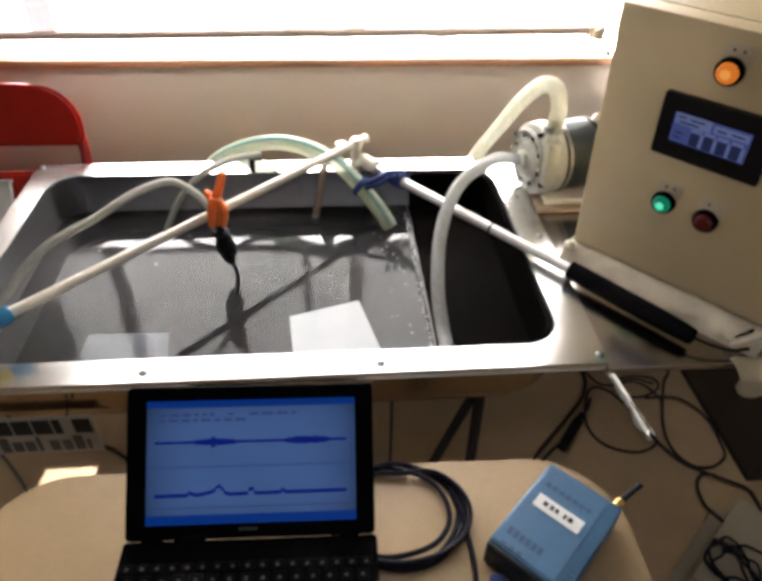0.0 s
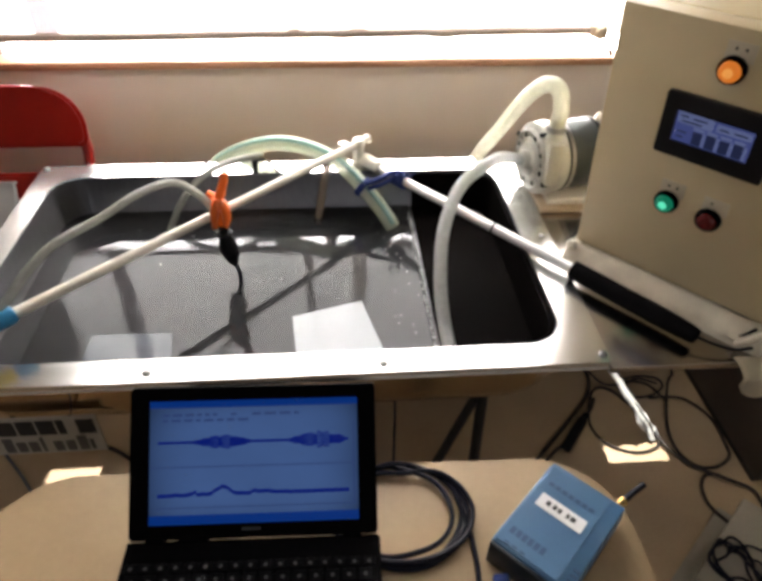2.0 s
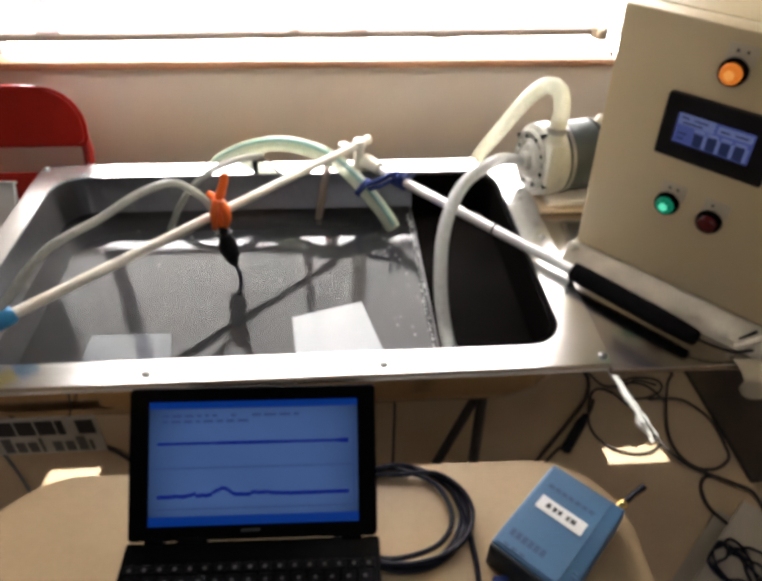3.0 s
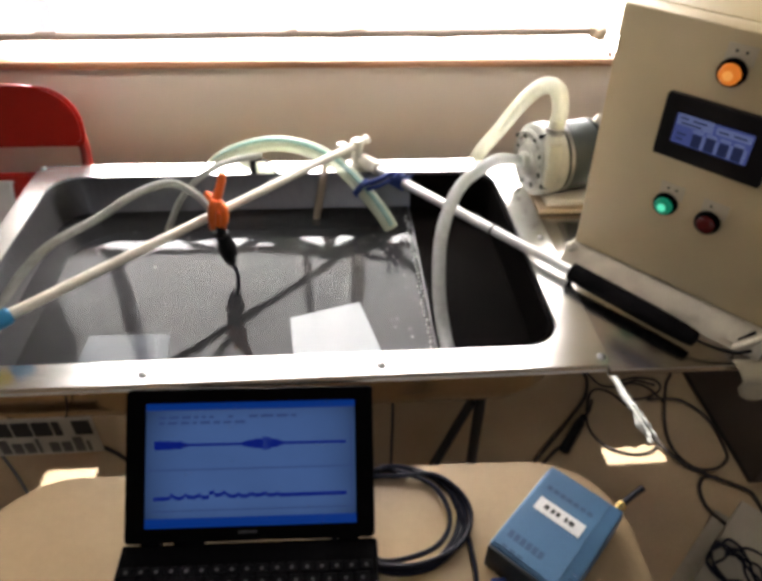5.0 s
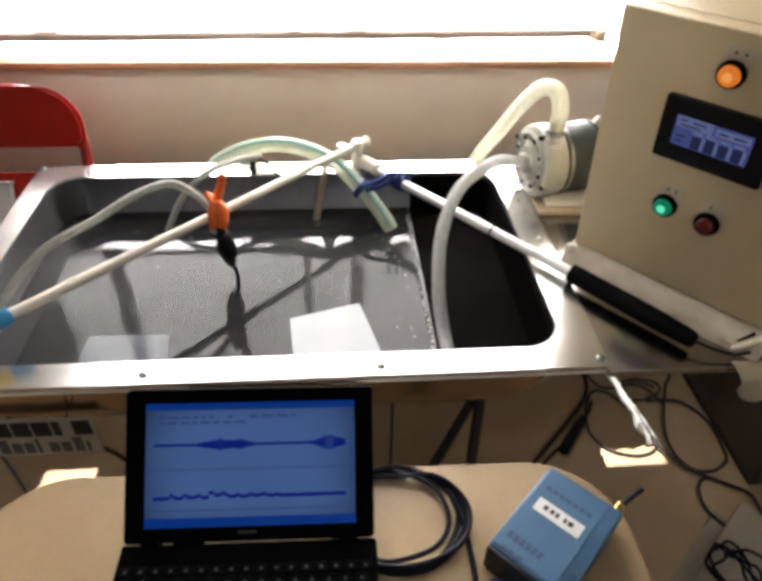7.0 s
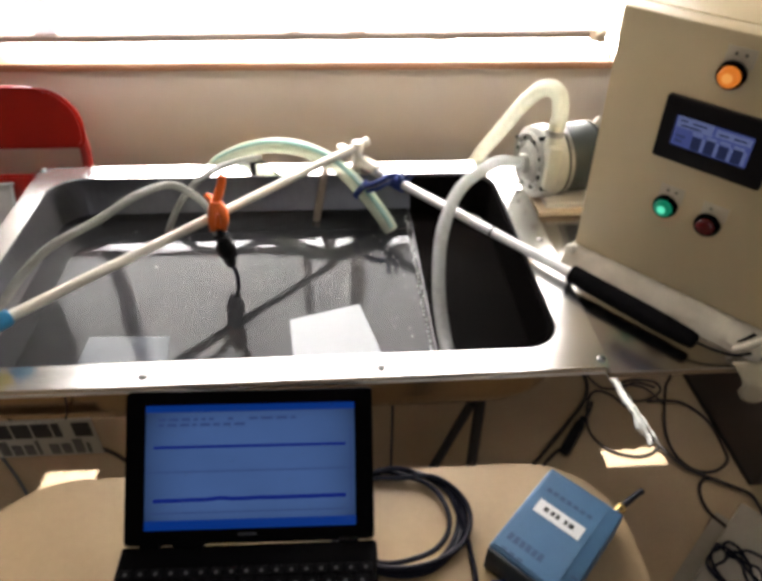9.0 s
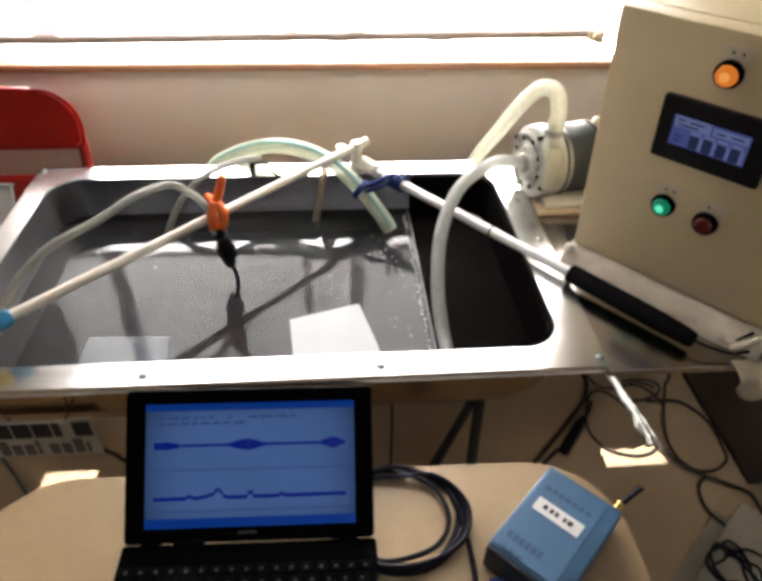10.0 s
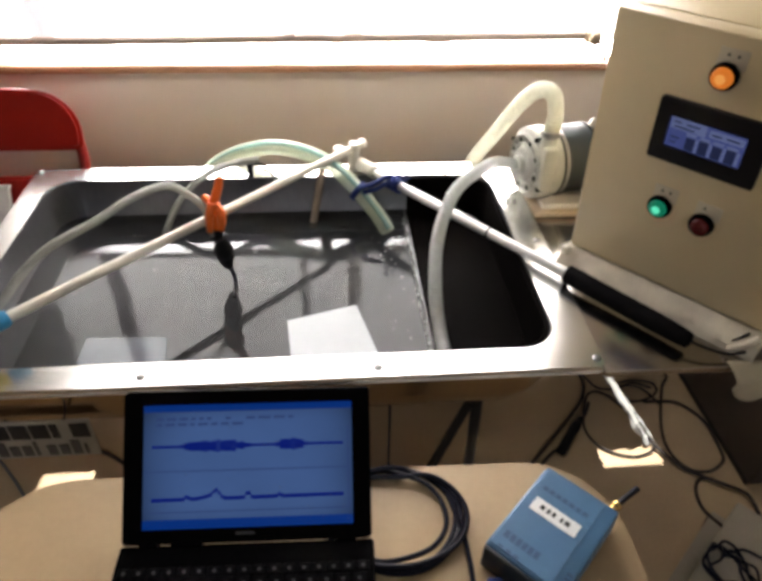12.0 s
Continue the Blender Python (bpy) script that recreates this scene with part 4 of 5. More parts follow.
def laptop():
    t = thing("netbook", "small black netbook showing blue waveforms, open on the side table", "laptop", LAP)
    base = part("base", box(-0.002, -0.185, 0.002, LID_W + 0.002, -0.0015, 0.0205, 0.004), M["blackcase"], t)
    for x in (0.02, 0.24):
        for y in (-0.17, -0.03):
            part("rubber_foot", lathe([(0, 0), (0.006, 0), (0.006, 0.003), (0, 0.003)], pose(x, y, 0), 10), M["rubber"], base)
    for a, c in ((0.018, 0.038), (0.052, 0.084), (0.226, 0.246)):
        part("hinge", tube([(a, 0.0, HINGE_Z - 0.004), (c, 0.0, HINGE_Z - 0.004)], 0.0062, 12, smooth=False), M["blackcase"], t)
    keyb = box(-0.0055, -0.0052, 0, 0.0055, 0.0052, 0.0022, 0.0008, 1)
    kd = mesh_of(keyb, "key", M["key"], 30)
    lg = mesh_of(box(-0.002, -0.002, 0.00225, 0.0018, 0.0016, 0.0024), "legend", M["legend"])
    rows = ((17, -0.0335, 0.0152, 0.74), (15, -0.047, 0.0168, 1), (14, -0.063, 0.0180, 1), (14, -0.079, 0.0180, 1), (13, -0.095, 0.0190, 1), (11, -0.111, 0.0225, 1))
    for n, y, pitch, sy in rows:
        for i in range(n):
            x = 0.1318 + (i - (n - 1) / 2) * pitch
            for nm, me in (("key", kd), ("key_legend", lg)):
                k = new(nm, me)
                k.parent = base
                k.location = (x, y, 0.0204)
                k.scale = (pitch / 0.0125, sy * 1.35, 1) if nm == "key" else (1, 1, 1)
    # the lid: local x along the hinge, y up the lid, z out of the screen
    lid = part("lid", box(0, -0.0040, -0.011, LID_W, LID_H, -0.0005, 0.004), M["blackcase"], t, "black lid with thick bezel")
    lid.matrix_local = pose(0, 0, HINGE_Z, 90 - LEAN, 0, 0)
    part("bezel", ring_slab(outline(0.001, -0.0030, LID_W - 0.001, LID_H - 0.001, 0.005, 5), outline(0.0212, 0.0122, 0.2437, 0.1418, 0.001, 5), -0.0004, 0.0022), M["blackcase"], lid)
    part("maker_mark", box(0.119, 0.0050, 0.0022, 0.139, 0.0082, 0.0025), M["legend"], lid, "small grey badge", smooth=None)
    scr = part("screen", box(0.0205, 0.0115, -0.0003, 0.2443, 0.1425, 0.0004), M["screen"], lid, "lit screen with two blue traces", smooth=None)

    def U(u):
        return 0.0212 + 0.2225 * u

    def V(v):
        return 0.1418 - 0.1296 * v
    z = 0.0005
    for u0, v0, u1, v1, m, nm in ((0, 0, 1, 0.055, "screenbar", "title_bar"), (0, 0.925, 1, 1.0, "screenbar", "task_bar"), (0.0, 0.535, 0.985, 0.545, "screenline", "divider"), (0.03, 0.862, 0.985, 0.872, "screenline", "axis_line"), (0.976, 0.20, 0.983, 0.86, "screenline", "scroll_line"), (0.0, 0.055, 1.0, 0.062, "screenline", "bar_edge")):
        part(nm, box(U(u0), V(v1), z, U(u1), V(v0), z + 0.0002), M[m], scr, smooth=None)
    rnd = random.Random(7)
    for row, v in enumerate((0.105, 0.150)):
        u = 0.06
        while u < (0.75 if row == 0 else 0.42):
            w = rnd.uniform(0.02, 0.06)
            if rnd.random() < 0.7:
                part("menu_mark", box(U(u), V(v + 0.022), z, U(u + w), V(v), z + 0.0002), M["screenline"], scr, smooth=None)
            u += w + 0.015

    # each trace is a row of short strokes that ride up and down
    def stroke(width, height):
        return mesh_of(box(-0.11125 * width, -0.0648 * height, 0, 0.11125 * width, 0.0648 * height, 0.0002), "stroke", M["trace"])
    upper, lower = [], []
    n = 48
    kd = stroke(0.915 / n * 1.04, 0.0175)
    for i in range(n):
        u = (i + 0.5) / n
        for k in range(5):
            ob = new("pressure_stroke", kd)
            ob.parent = lid
            upper.append((ob, u, (k - 2) / 2, z + 0.0003 + 0.00005 * k))
    n = 70
    kd = stroke(0.915 / n * 1.04, 0.030)
    for i in range(n):
        ob = new("flow_stroke", kd)
        ob.parent = lid
        lower.append((ob, (i + 0.5) / n, 0, z + 0.0003))
    return upper, lower, U, V


def small_things():
    d = Vector((0.062, -0.064)).normalized()
    ang = math.degrees(math.atan2(d.y, d.x))
    at = pose(0.241, 0.424, TABLE_Z, 0, 0, ang)
    w, l, h = 0.090, 0.126, 0.040
    t = thing("signal_box", "blue metal signal box with white label on the side table", "measuring box", at)
    part("shell", box(0, -l, 0.002, w, 0, h, 0.004), M["daq"], t)
    part("top_panel", box(0.004, -l + 0.004, h + 0.0002, w - 0.016, -0.004, h + 0.0012), M["daq"], t, smooth=None)
    part("end_cap", box(0.001, -l - 0.004, 0.001, w - 0.001, -l + 0.001, h - 0.002, 0.002), M["daqdark"], t, "dark end cap")
    part("end_cap", box(0.001, -0.001, 0.001, w - 0.001, 0.003, h - 0.002, 0.002), M["daq"], t)
    lab = part("paper_label", box(0.013, -0.061, h + 0.0013, 0.067, -0.043, h + 0.0018), M["label"], t, "white paper label", smooth=None)
    for x, ww in ((0.022, 0.006), (0.030, 0.005), (0.036, 0.005), (0.046, 0.004), (0.051, 0.007)):
        part("print", box(x, -0.0545, h + 0.0019, x + ww * 0.85, -0.0485, h + 0.0021), M["ink"], lab, smooth=None)
    for i in range(7):
        part("print", box(0.012 + 0.008 * i, -0.030, h + 0.0014, 0.018 + 0.008 * i, -0.025, h + 0.0016), M["print"], t, smooth=None)
    for i in range(6):
        part("print", box(0.010 + 0.007 * i, -0.108, h + 0.0014, 0.0155 + 0.007 * i, -0.099, h + 0.0016), M["print"], t, smooth=None)
    for i in range(3):
        part("vent", box(0.012 + 0.009 * i, -0.121, h + 0.0014, 0.018 + 0.009 * i, -0.118, h + 0.0016), M["print"], t, smooth=None)
        part("vent", box(w - 0.0095, -l + 0.012 + 0.007 * i, h - 0.001, w - 0.003, -l + 0.015 + 0.007 * i, h + 0.0004), M["print"], t, smooth=None)
    bnc = pose(w - 0.012, 0.002, 0.022, -90, 0, -12)
    part("connector", lathe([(0, 0), (0.007, 0), (0.007, 0.004), (0.0048, 0.005), (0.0048, 0.014), (0.006, 0.015), (0.006, 0.020), (0.003, 0.022), (0, 0.022)], bnc, 18), M["brass"], t, "brass connector")
    part("lead", tube([bnc @ Vector((0, 0, 0.021)), bnc @ Vector((0, -0.002, 0.035)), bnc @ Vector((0.002, -0.008, 0.052))], 0.0035, 8), M["cable"], t, "black lead")
    # coiled lead
    c = thing("coiled_lead", "black lead coiled loosely on the side table", "cable")
    rnd = random.Random(3)
    pts = []
    for i in range(58):
        a = -i * 2 * math.pi / 12.5 + 1.2
        k = i // 12.5
        rx = 0.070 + 0.0075 * math.sin(2.4 * k + 0.4) + rnd.uniform(-0.003, 0.003)
        ry = 0.060 + 0.0065 * math.sin(1.9 * k + 1.1) + rnd.uniform(-0.003, 0.003)
        pts.append((0.062 + 0.006 * math.sin(i * 0.17) + rx * math.cos(a), 0.392 + ry * math.sin(a), TABLE_Z + 0.0035 + 0.0022 * (k % 4)))
    part("coil", tube(pts, 0.0030, 8, 4), M["cable"], c)
    part("tail", tube([(0.126, 0.415, TABLE_Z + 0.010), (0.134, 0.38, TABLE_Z + 0.008), (0.138, 0.35, TABLE_Z + 0.005), (0.137, 0.31, TABLE_Z + 0.004), (0.125, 0.26, TABLE_Z + 0.004), (0.10, 0.21, TABLE_Z + 0.004)], 0.0030, 8), M["cable"], c, "loose end of the lead")
    part("tie", lathe([(0.0115, -0.003), (0.0125, -0.003), (0.0125, 0.003), (0.0115, 0.003), (0.0115, -0.003)], pose(-0.008, 0.392, TABLE_Z + 0.0128, 90, 0, 0), 14), M["rubber"], c, "black band round the coil")
    u = thing("usb_lead", "short blue plug and lead at the signal box", "cable")
    part("plug", box(0.150, 0.287, TABLE_Z + 0.008, 0.166, 0.31, TABLE_Z + 0.018, 0.002), M["cord"], u)
    part("lead", tube([(0.158, 0.288, TABLE_Z + 0.012), (0.15, 0.262, TABLE_Z + 0.005), (0.12, 0.22, TABLE_Z + 0.004)], 0.003, 8), M["cord"], u)


# ---- the floor and the back of the room ----


CHAIR_LEAN = pose(0, 1.279, 0.895) @ pose(0, 0, 0, -23) @ pose(0, 0, -0.968)


def red_chair():
    t = thing("folding_chair", "red folding chair with vinyl back, folded against the wall", "chair", CHAIR_LEAN)
    for s in (1, -1):
        cx = -0.74
        pts = [(cx, 0.018, 0.968), (cx + s * 0.14, 0.018, 0.966), (cx + s * 0.208, 0.016, 0.937), (cx + s * 0.233, 0.012, 0.86), (cx + s * 0.239, 0.010, 0.78), (cx + s * 0.262, 0.008, 0.35), (cx + s * 0.29, 0.004, 0.002)]
        part("frame_tube", tube(pts, 0.011, 12), M["redtube"], t, "red enamelled tube")
    back = slab(outline(-0.979, 0.856, -0.497, 0.975, (0.02, 0.02, 0.088, 0.088), 10), -0.012, 0.006, 0.007)
    back.transform(Matrix.Rotation(radians(90), 4, "X"))
    part("backrest", back, M["red"], t, "padded red vinyl backrest")
    seat = slab(outline(-0.945, 0.40, -0.535, 0.806, 0.03, 6), -0.014, 0.012, 0.006)
    seat.transform(Matrix.Rotation(radians(90), 4, "X"))
    part("seat", seat, M["red"], t, "red vinyl seat folded up")
    part("cross_bar", tube([(-0.998, 0.002, 0.50), (-0.975, -0.022, 0.50), (-0.505, -0.022, 0.50), (-0.482, 0.002, 0.50)], 0.009, 10, smooth=False), M["redtube"], t)


def clutter():
    b = thing("white_board", "white board standing against the folded red seat", "board", CHAIR_LEAN)
    part("panel", box(-1.02, -0.031, 0.5097, -0.6456, -0.0165, 0.7856, 0.003), M["whitebox"], b)
    part("edge_strip", box(-1.02, -0.033, 0.7858, -0.6436, -0.0155, 0.7906, 0.001), M["whitebox"], b)
    s = thing("hanging_sign", "pale printed sign hanging from the front of the tank", "sign")
    sh = part("sheet", box(-0.545, 0.6055, 0.614, -0.346, 0.6085, 0.692, 0.0008), M["sign"], s, "pale sheet with bold dark print")
    for x in (-0.51, -0.38):
        part("cord", tube([(x, 0.607, 0.690), (x + 0.01, 0.607, 0.72), (x + 0.015, 0.607, 0.777)], 0.0012, 6), M["cable"], s)
    # bold upper line and lighter lower line, as plain bars
    for i in range(7):
        x = -0.540 + 0.0276 * i
        part("print", box(x, 0.6038, 0.657, x + (0.0240 if i != 5 else 0.010), 0.6052, 0.686), M["ink"], sh, smooth=None)
    for i in range(11):
        x = -0.538 + 0.0173 * i
        part("print", box(x, 0.6038, 0.620, x + (0.0126 if i % 4 != 2 else 0.0045), 0.6052, 0.641 if i % 3 else 0.650), M["greyink"], sh, smooth=None)
    k = thing("dark_cabinet", "dark brown cabinet standing on the floor", "cabinet")
    part("carcass", box(1.032, 0.86, 0.03, 1.55, 1.33, 0.62, 0.006), M["dark"], k)
    part("plinth", box(1.045, 0.88, 0, 1.53, 1.32, 0.03), M["black"], k)
    part("top", box(1.027, 0.855, 0.6205, 1.555, 1.332, 0.64, 0.004), M["dark"], k)
    g = thing("grey_carton", "low grey carton on the floor with coiled wire on it", "carton", pose(0.80, 0.66, 0, 0, 0, 41))
    part("side", box(-0.06, -0.30, 0, 0.22, 0.0, 0.05, 0.003), M["greymat"], g)
    part("top_flap", box(-0.058, -0.298, 0.0502, 0.08, -0.003, 0.052), M["greymat"], g)
    part("lower_flap", box(-0.075, 0.001, 0.0006, 0.19, 0.034, 0.0035, 0.001), M["greymat"], g, "flap lying on the floor")
    w = thing("coiled_wire", "black wire coil on the grey carton", "cable")
    rnd = random.Random(5)
    pts = []
    for i in range(46):
        a = i * 2 * math.pi / 10.5
        k = i / 10.5
        pts.append((0.852 + 0.010 * math.sin(1.7 * k) + (0.041 + rnd.uniform(-0.010, 0.010)) * math.cos(a), 0.632 + 0.012 * math.cos(2.3 * k) + (0.050 + rnd.uniform(-0.012, 0.012)) * math.sin(a), 0.057 + 0.004 * (i % 3)))
    pts += [(0.905, 0.68, 0.058), (0.945, 0.655, 0.056), (0.99, 0.63, 0.054), (1.05, 0.60, 0.02)]
    part("wire", tube(pts, 0.0031, 7, 5), M["cable"], w)
    loops = (
        ("floor_cable", "black cable lying in a loop on the floor", [(0.837, 1.126), (0.819, 1.154), (0.792, 1.198), (0.756, 1.214), (0.724, 1.187), (0.690, 1.103), (0.691, 1.049), (0.721, 1.005), (0.780, 0.982), (0.829, 0.989), (0.861, 1.014), (0.861, 1.047)], 0.0042),
        ("floor_cable", "black cable lying in a wide loop beside the cabinet", [(0.888, 1.163), (0.939, 1.163), (0.991, 1.149), (1.032, 1.082), (1.030, 0.987), (1.017, 0.948), (0.968, 0.921), (0.917, 0.930), (0.889, 0.985), (0.901, 1.069), (0.964, 1.211), (0.999, 1.258), (0.977, 1.286)], 0.0046),
        ("floor_cable", "thick black cable running past the cabinet", [(0.815, 1.220), (0.830, 1.108), (0.854, 1.014), (0.894, 0.938), (0.943, 0.902), (0.993, 0.871), (1.025, 0.848), (1.030, 0.817), (1.025, 0.764)], 0.0055),
        ("floor_cable", "thin black cable curving on the floor", [(0.968, 0.899), (0.932, 0.901), (0.905, 0.867), (0.900, 0.815), (0.924, 0.768)], 0.005),
        ("floor_cable", "thin dark cable tangled under the worktable", [(0.836, 1.238), (0.886, 1.249), (0.941, 1.236), (0.944, 1.202), (0.899, 1.173), (0.847, 1.169), (0.821, 1.197), (0.840, 1.228), (0.902, 1.215), (0.935, 1.147)], 0.0038),
        ("floor_cable", "thin dark cable tangled under the worktable", [(0.744, 1.273), (0.771, 1.222), (0.828, 1.215), (0.880, 1.235), (0.931, 1.213)], 0.0038),
        ("plug_lead", "black lead running under the tables", [(0.735, 1.294), (0.737, 1.244), (0.707, 1.179), (0.639, 1.106), (0.570, 1.037), (0.506, 0.974), (0.445, 0.911)], 0.006),
        ("plug_lead", "black lead with a moulded plug on the floor", [(0.726, 1.169), (0.706, 1.134), (0.674, 1.097), (0.603, 1.014), (0.578, 1.008), (0.531, 0.969), (0.470, 0.910)], 0.0055),
        ("floor_cable", "blue-grey cable on the floor beside the side table", [(-1.05, 1.24), (-0.92, 1.12), (-0.84, 1.04), (-0.775, 0.965), (-0.70, 0.86), (-0.66, 0.70)], 0.0046),
        ("floor_cable", "dark cable on the floor beside the sign", [(-0.95, 1.25), (-0.80, 1.12), (-0.62, 1.085), (-0.50, 1.0), (-0.40, 0.92), (-0.30, 0.9)], 0.006),
    )
    for i, (nm, lab, pts, r) in enumerate(loops):
        c = thing(nm, lab, "cable", group="cables on the floor")
        part("sheath", tube([(x, y, r * 0.88 + 0.0005 + 0.0035 * (i % 3)) for x, y in pts], r * 0.88, 8, 8), M["bluecable" if lab.startswith("blue") else "floorcable"], c)
        if nm == "plug_lead" and "moulded" in lab:
            part("plug", tube([(0.679, 1.104, 0.018), (0.656, 1.078, 0.018), (0.612, 1.024, 0.018), (0.590, 0.997, 0.018)], lambda q: 0.014 if q > 0.2 else 0.010, 10, 5), M["rubber"], c, "moulded black plug")
    f = thing("film_strip", "crumpled white plastic strip hanging to the floor", "plastic strip")
    bm = bmesh.new()
    rnd = random.Random(9)
    line = glide([(0.60, 1.185, 0.742), (0.67, 1.15, 0.40), (0.708, 1.111, 0.211), (0.735, 1.089, 0.159), (0.774, 1.066, 0.106), (0.807, 1.043, 0.052), (0.839, 1.029, 0.013), (0.85, 1.02, 0.003)], 7)
    prev = None
    for k, q in enumerate(line):
        wd = 0.010 + 0.010 * math.sin(k * 0.31) ** 2 + 0.005 * rnd.random()
        a, b, c = (bm.verts.new(q + wd * u * Vector((0.80, 0.52, -0.20)) + Vector((0, 0, 0.004 * rnd.random()))) for u in (-1, 0, 1))
        if prev:
            bm.faces.new((prev[0], prev[1], b, a))
            bm.faces.new((prev[1], prev[2], c, b))
        prev = (a, b, c)
    ob = part("strip", bm, M["white"], f, smooth=60)
    so = ob.modifiers.new("film", "SOLIDIFY")
    so.thickness = 0.0006
    sb = bmesh.new()
    prev = None
    for k, q in enumerate(glide([(0.774, 1.062, 0.120), (0.796, 1.056, 0.090), (0.821, 1.043, 0.060), (0.844, 1.031, 0.030), (0.860, 1.025, 0.008)], 5)):
        wd = 0.0042 + 0.002 * math.sin(k * 0.9)
        a, b = (sb.verts.new(q + wd * u * Vector((0.80, 0.52, -0.20)) + Vector((0, 0, 0.003 * rnd.random()))) for u in (-1, 1))
        if prev:
            sb.faces.new((prev[0], prev[1], b, a))
        prev = (a, b)
    strand = part("strand", sb, M["white"], f, smooth=60)
    strand.modifiers.new("film", "SOLIDIFY").thickness = 0.0006
    h = thing("floor_hatch_line", "dark joint strip across the vinyl floor", "joint strip", kind="structure")
    part("strip", box(-0.0022, -0.42, 0.0, 0.0022, 0.0, 0.0025), M["edge"], h).matrix_world = pose(0.905, 0.80, 0, 0, 0, -44)


room()
LIFTED = window()
tank()
tank_contents()
WATER = water_sheet("water", IX0 + 0.001, 0.1536, IY0 + 0.001, IY1 - 0.001, WATER_Z, 0.00022, "still clear water reflecting the bright window")
BUBBLES = bubbles()
support_table()
worktable()
pump()
control_box()
hoses()
poles()
clamp_and_sensor()
front_table()
UPPER, LOWER, SCREEN_U, SCREEN_V = laptop()
small_things()
red_chair()
clutter()


# bursts of the upper trace: seconds, then centre, width and height of each
SIGNAL_EARLY = (
    (0, (0.31, 0.24, 0.026), (0.80, 0.26, 0.026)),
    (0.5, (0.05, 0.26, 0.034), (0.54, 0.18, 0.042)),
    (1, (0.38, 0.24, 0.034), (0.90, 0.28, 0.040)),
    (1.5, (0.03, 0.15, 0.034), (0.45, 0.32, 0.046), (0.95, 0.16, 0.050)),
    (2, (0.34, 0.30, 0.048), (0.84, 0.30, 0.052)),
    (2.5, (0.3, 0.4, 0.003), (0.75, 0.3, 0.004)),
    (3, (0.5, 0.5, 0.006), (0.98, 0.08, 0.012)),
    (3.7, (0.28, 0.28, 0.030), (0.76, 0.26, 0.032)),
)
SIGNAL_MIDDLE = (
    (4.3, (0.45, 0.28, 0.034), (0.92, 0.20, 0.036)),
    (4.8, (0.15, 0.16, 0.028), (0.70, 0.24, 0.036)),
    (5, (0.04, 0.28, 0.038), (0.56, 0.22, 0.042)),
    (5.5, (0.06, 0.22, 0.044), (0.56, 0.34, 0.046), (0.9, 0.4, 0.012)),
    (6, (0.14, 0.26, 0.042), (0.65, 0.16, 0.038)),
    (6.5, (0.44, 0.30, 0.046), (0.94, 0.18, 0.048)),
    (7, (0.37, 0.30, 0.036), (0.92, 0.20, 0.044)),
    (7.6, (0.20, 0.25, 0.030), (0.68, 0.25, 0.030)),
)
SIGNAL_LATE = (
    (8.7, (0.5, 0.3, 0.0)),
    (9, (0.5, 0.3, 0.0)),
    (9.5, (0.28, 0.18, 0.040), (0.78, 0.22, 0.046)),
    (10, (0.05, 0.16, 0.026), (0.48, 0.20, 0.036), (0.93, 0.13, 0.036)),
    (10.5, (0.06, 0.24, 0.020), (0.41, 0.20, 0.044), (0.92, 0.19, 0.050)),
    (11, (0.14, 0.22, 0.056), (0.65, 0.28, 0.052)),
    (11.5, (0.10, 0.34, 0.026), (0.60, 0.34, 0.034)),
    (12, (0.33, 0.38, 0.042), (0.73, 0.16, 0.046)),
)
# lower trace: seconds, then how much it shows of three lone peaks, of a broad hump and of a ragged ripple
FLOW = ((0, 1, 0, 0), (1, 1, 0, 0), (1.5, 0.7, 0.4, 0), (2, 0.3, 0.9, 0.3), (3, 0.25, 0.9, 0.35), (4, 0.1, 0.7, 0.7), (5, 0, 0.4, 1), (7, 0, 0.4, 1), (8, 0, 0.3, 0.5), (8.7, 0, 0.15, 0), (9, 0, 0.2, 0), (9.5, 0.8, 0, 0), (10.5, 1, 0, 0), (12, 1, 0, 0))


def burst_height(u, t, bursts):
    h = 0.002
    for c, w, a in bursts:
        q = abs(u - c) / (0.5 * w)
        if q < 1:
            h = max(h, a * math.cos(0.5 * math.pi * q) ** 0.8 * (0.66 + 1.0 * abs(noise.noise((u * 61, t * 3.1, 0.5)))))
    return h


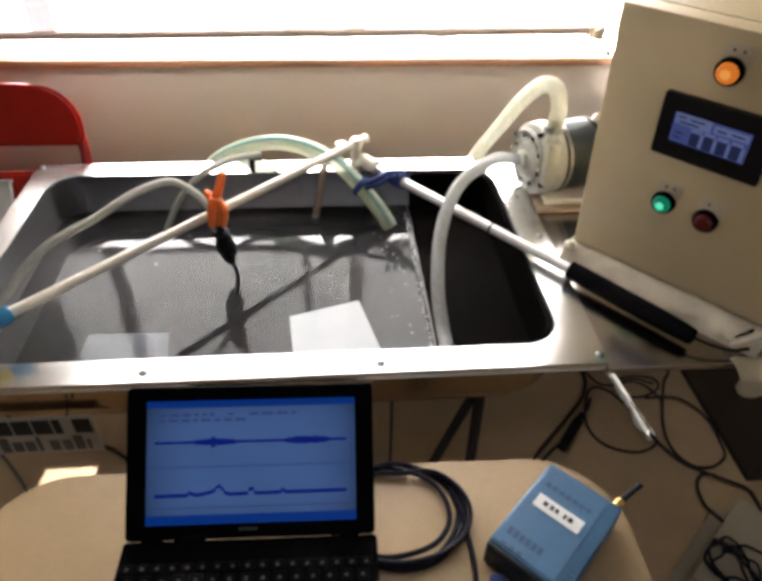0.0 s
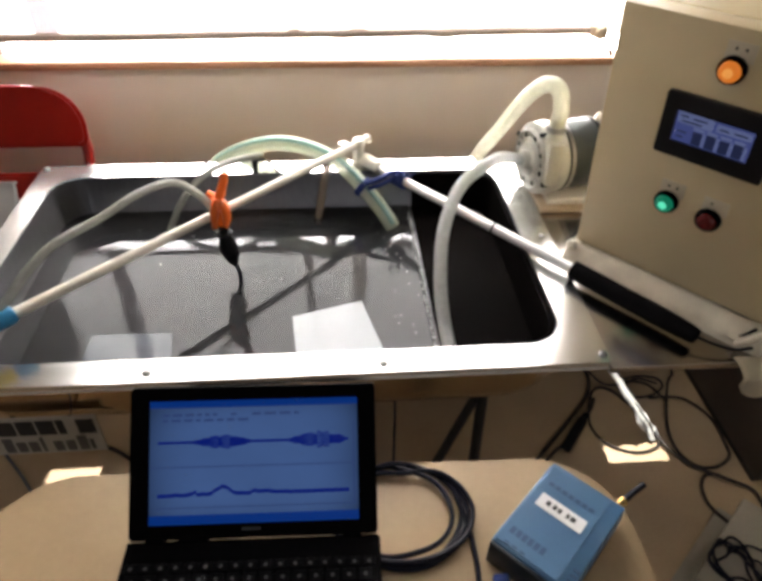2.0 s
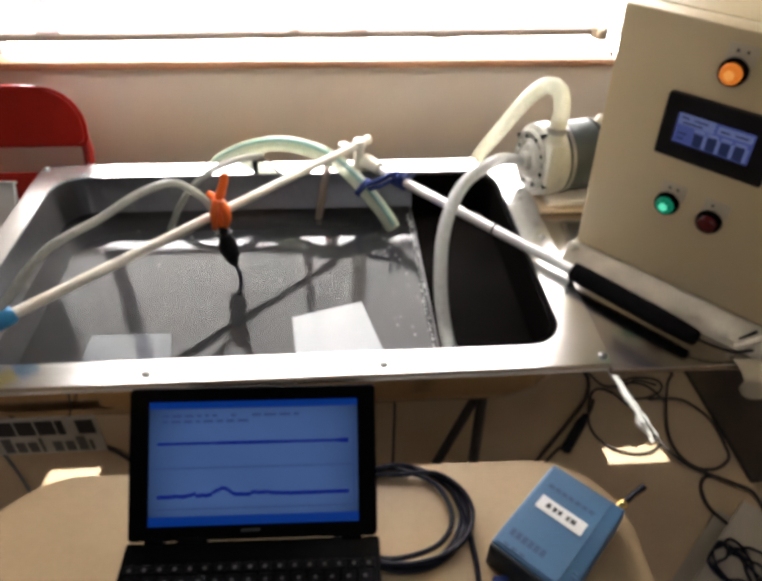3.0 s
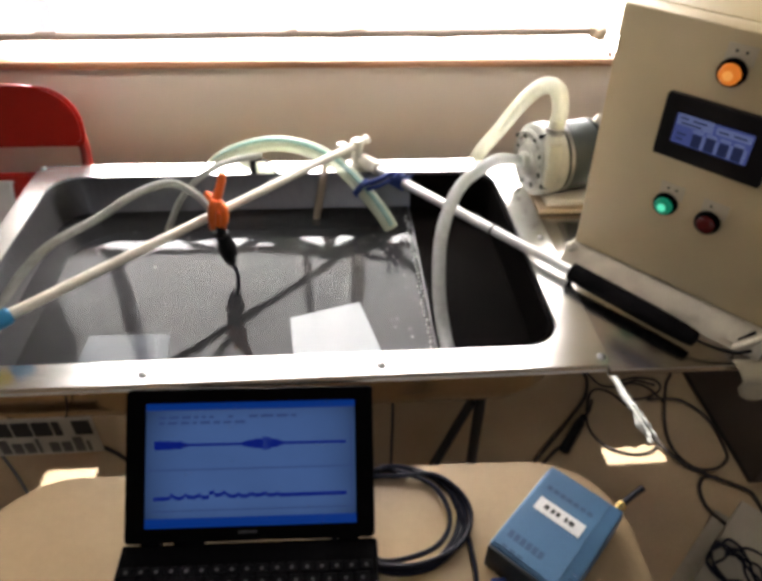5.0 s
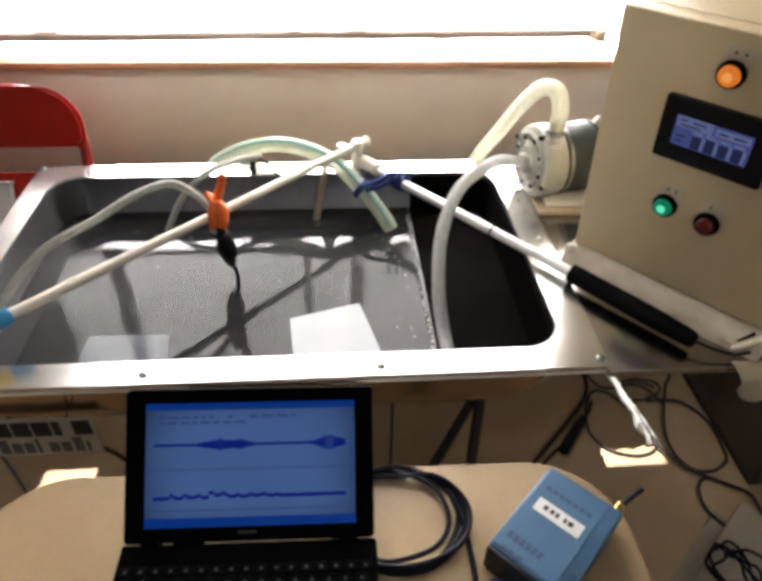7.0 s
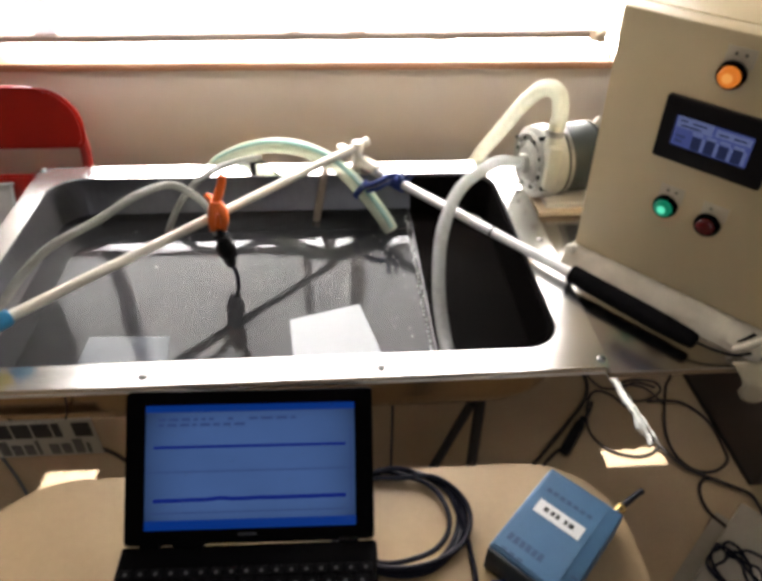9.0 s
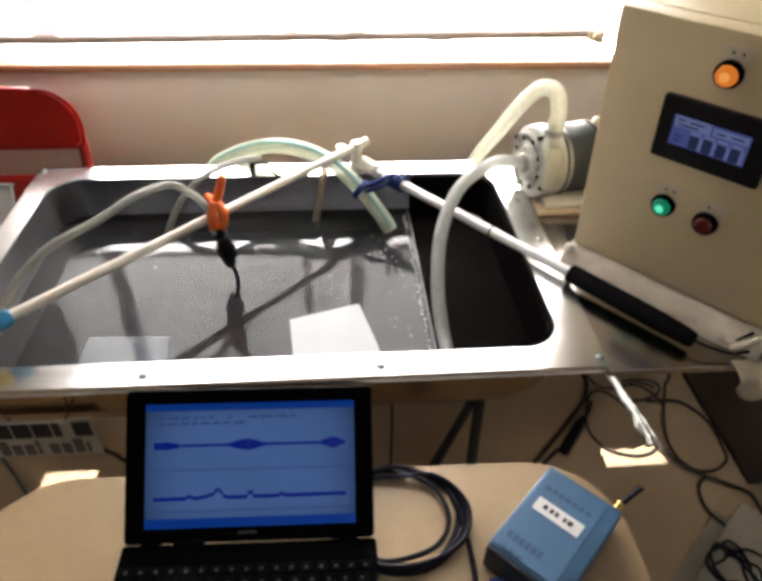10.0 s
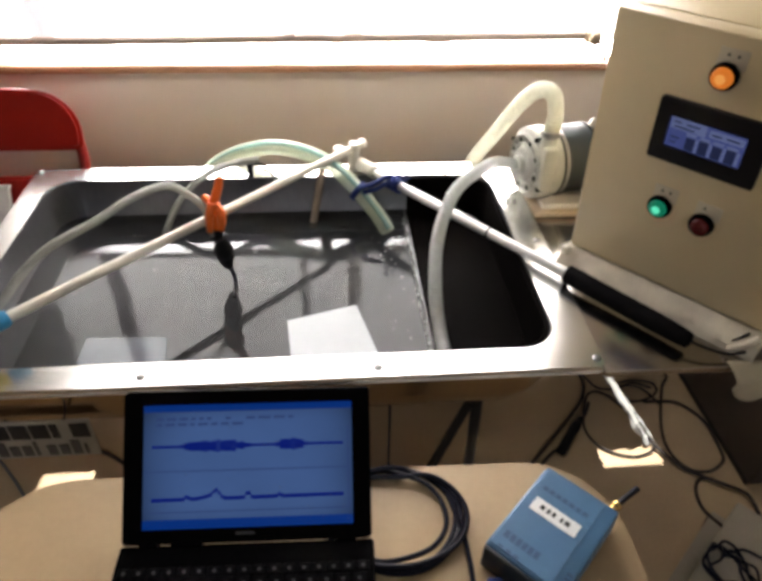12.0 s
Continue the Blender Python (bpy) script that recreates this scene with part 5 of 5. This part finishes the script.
def flow_height(u, lone, hump, ripple):
    def peak(c, a, w):
        return a * math.exp(-((u - c) / w) ** 2)
    h = lone * (peak(0.185, 0.030, 0.009) + peak(0.335, 0.062, 0.024) + peak(0.50, 0.045, 0.013) + peak(0.665, 0.018, 0.011) + peak(0.29, 0.018, 0.04))
    h += hump * (peak(0.19, 0.022, 0.010) + peak(0.345, 0.050, 0.045) + peak(0.55, 0.016, 0.06))
    for k in range(9):
        h += ripple * peak(0.095 + 0.068 * k + 0.008 * math.sin(3.1 * k), 0.026 * (1 - 0.07 * k) + (0.022 if k == 3 else 0), 0.012)
    return h + 0.003 * noise.noise((u * 60, 2, 0))


def motions():
    # the strokes of both traces follow the signals
    for ob, u, side, z in UPPER:
        x = SCREEN_U(0.04 + 0.915 * u)
        walk(ob, [(t, pose(x, SCREEN_V(0.340 + 0.002 * u + side * burst_height(u, t, bursts)), z)) for t, *bursts in SIGNAL_EARLY + SIGNAL_MIDDLE + SIGNAL_LATE])
    for ob, u, side, z in LOWER:
        x = SCREEN_U(0.04 + 0.915 * u)
        walk(ob, [(t, pose(x, SCREEN_V(0.768 - 0.010 * u - flow_height(u, *shares)), z)) for t, *shares in FLOW])
    # the unseen added blind lifts so the sun patch grows; the water rocks gently
    for ob in LIFTED:
        walk(ob, [(t, pose(0, 0, drop)) for t, drop in ((0, -0.152), (0.2, -0.14), (0.4, -0.11), (0.7, -0.07), (1.0, -0.045), (1.5, -0.015), (2, 0), (12, 0))])
    beat = [i * 0.4 for i in range(31)]
    walk(BUBBLES, [(t, pose(0.0022 * math.sin(1.1 * t), 0.003 * math.sin(0.8 * t + 0.5), WATER_Z + 0.0003 + 0.0002 * math.sin(6 * t))) for t in beat])
    walk(WATER, [(t, pose(0.0012 * math.sin(5.1 * t) + 0.0006 * math.sin(8.3 * t), 0.0012 * math.sin(4.3 * t + 1), WATER_Z + 0.0002 * math.sin(6 * t), 0.015 * math.sin(5.5 * t), 0.015 * math.sin(4.7 * t + 0.6), 0)) for t in beat])


motions()
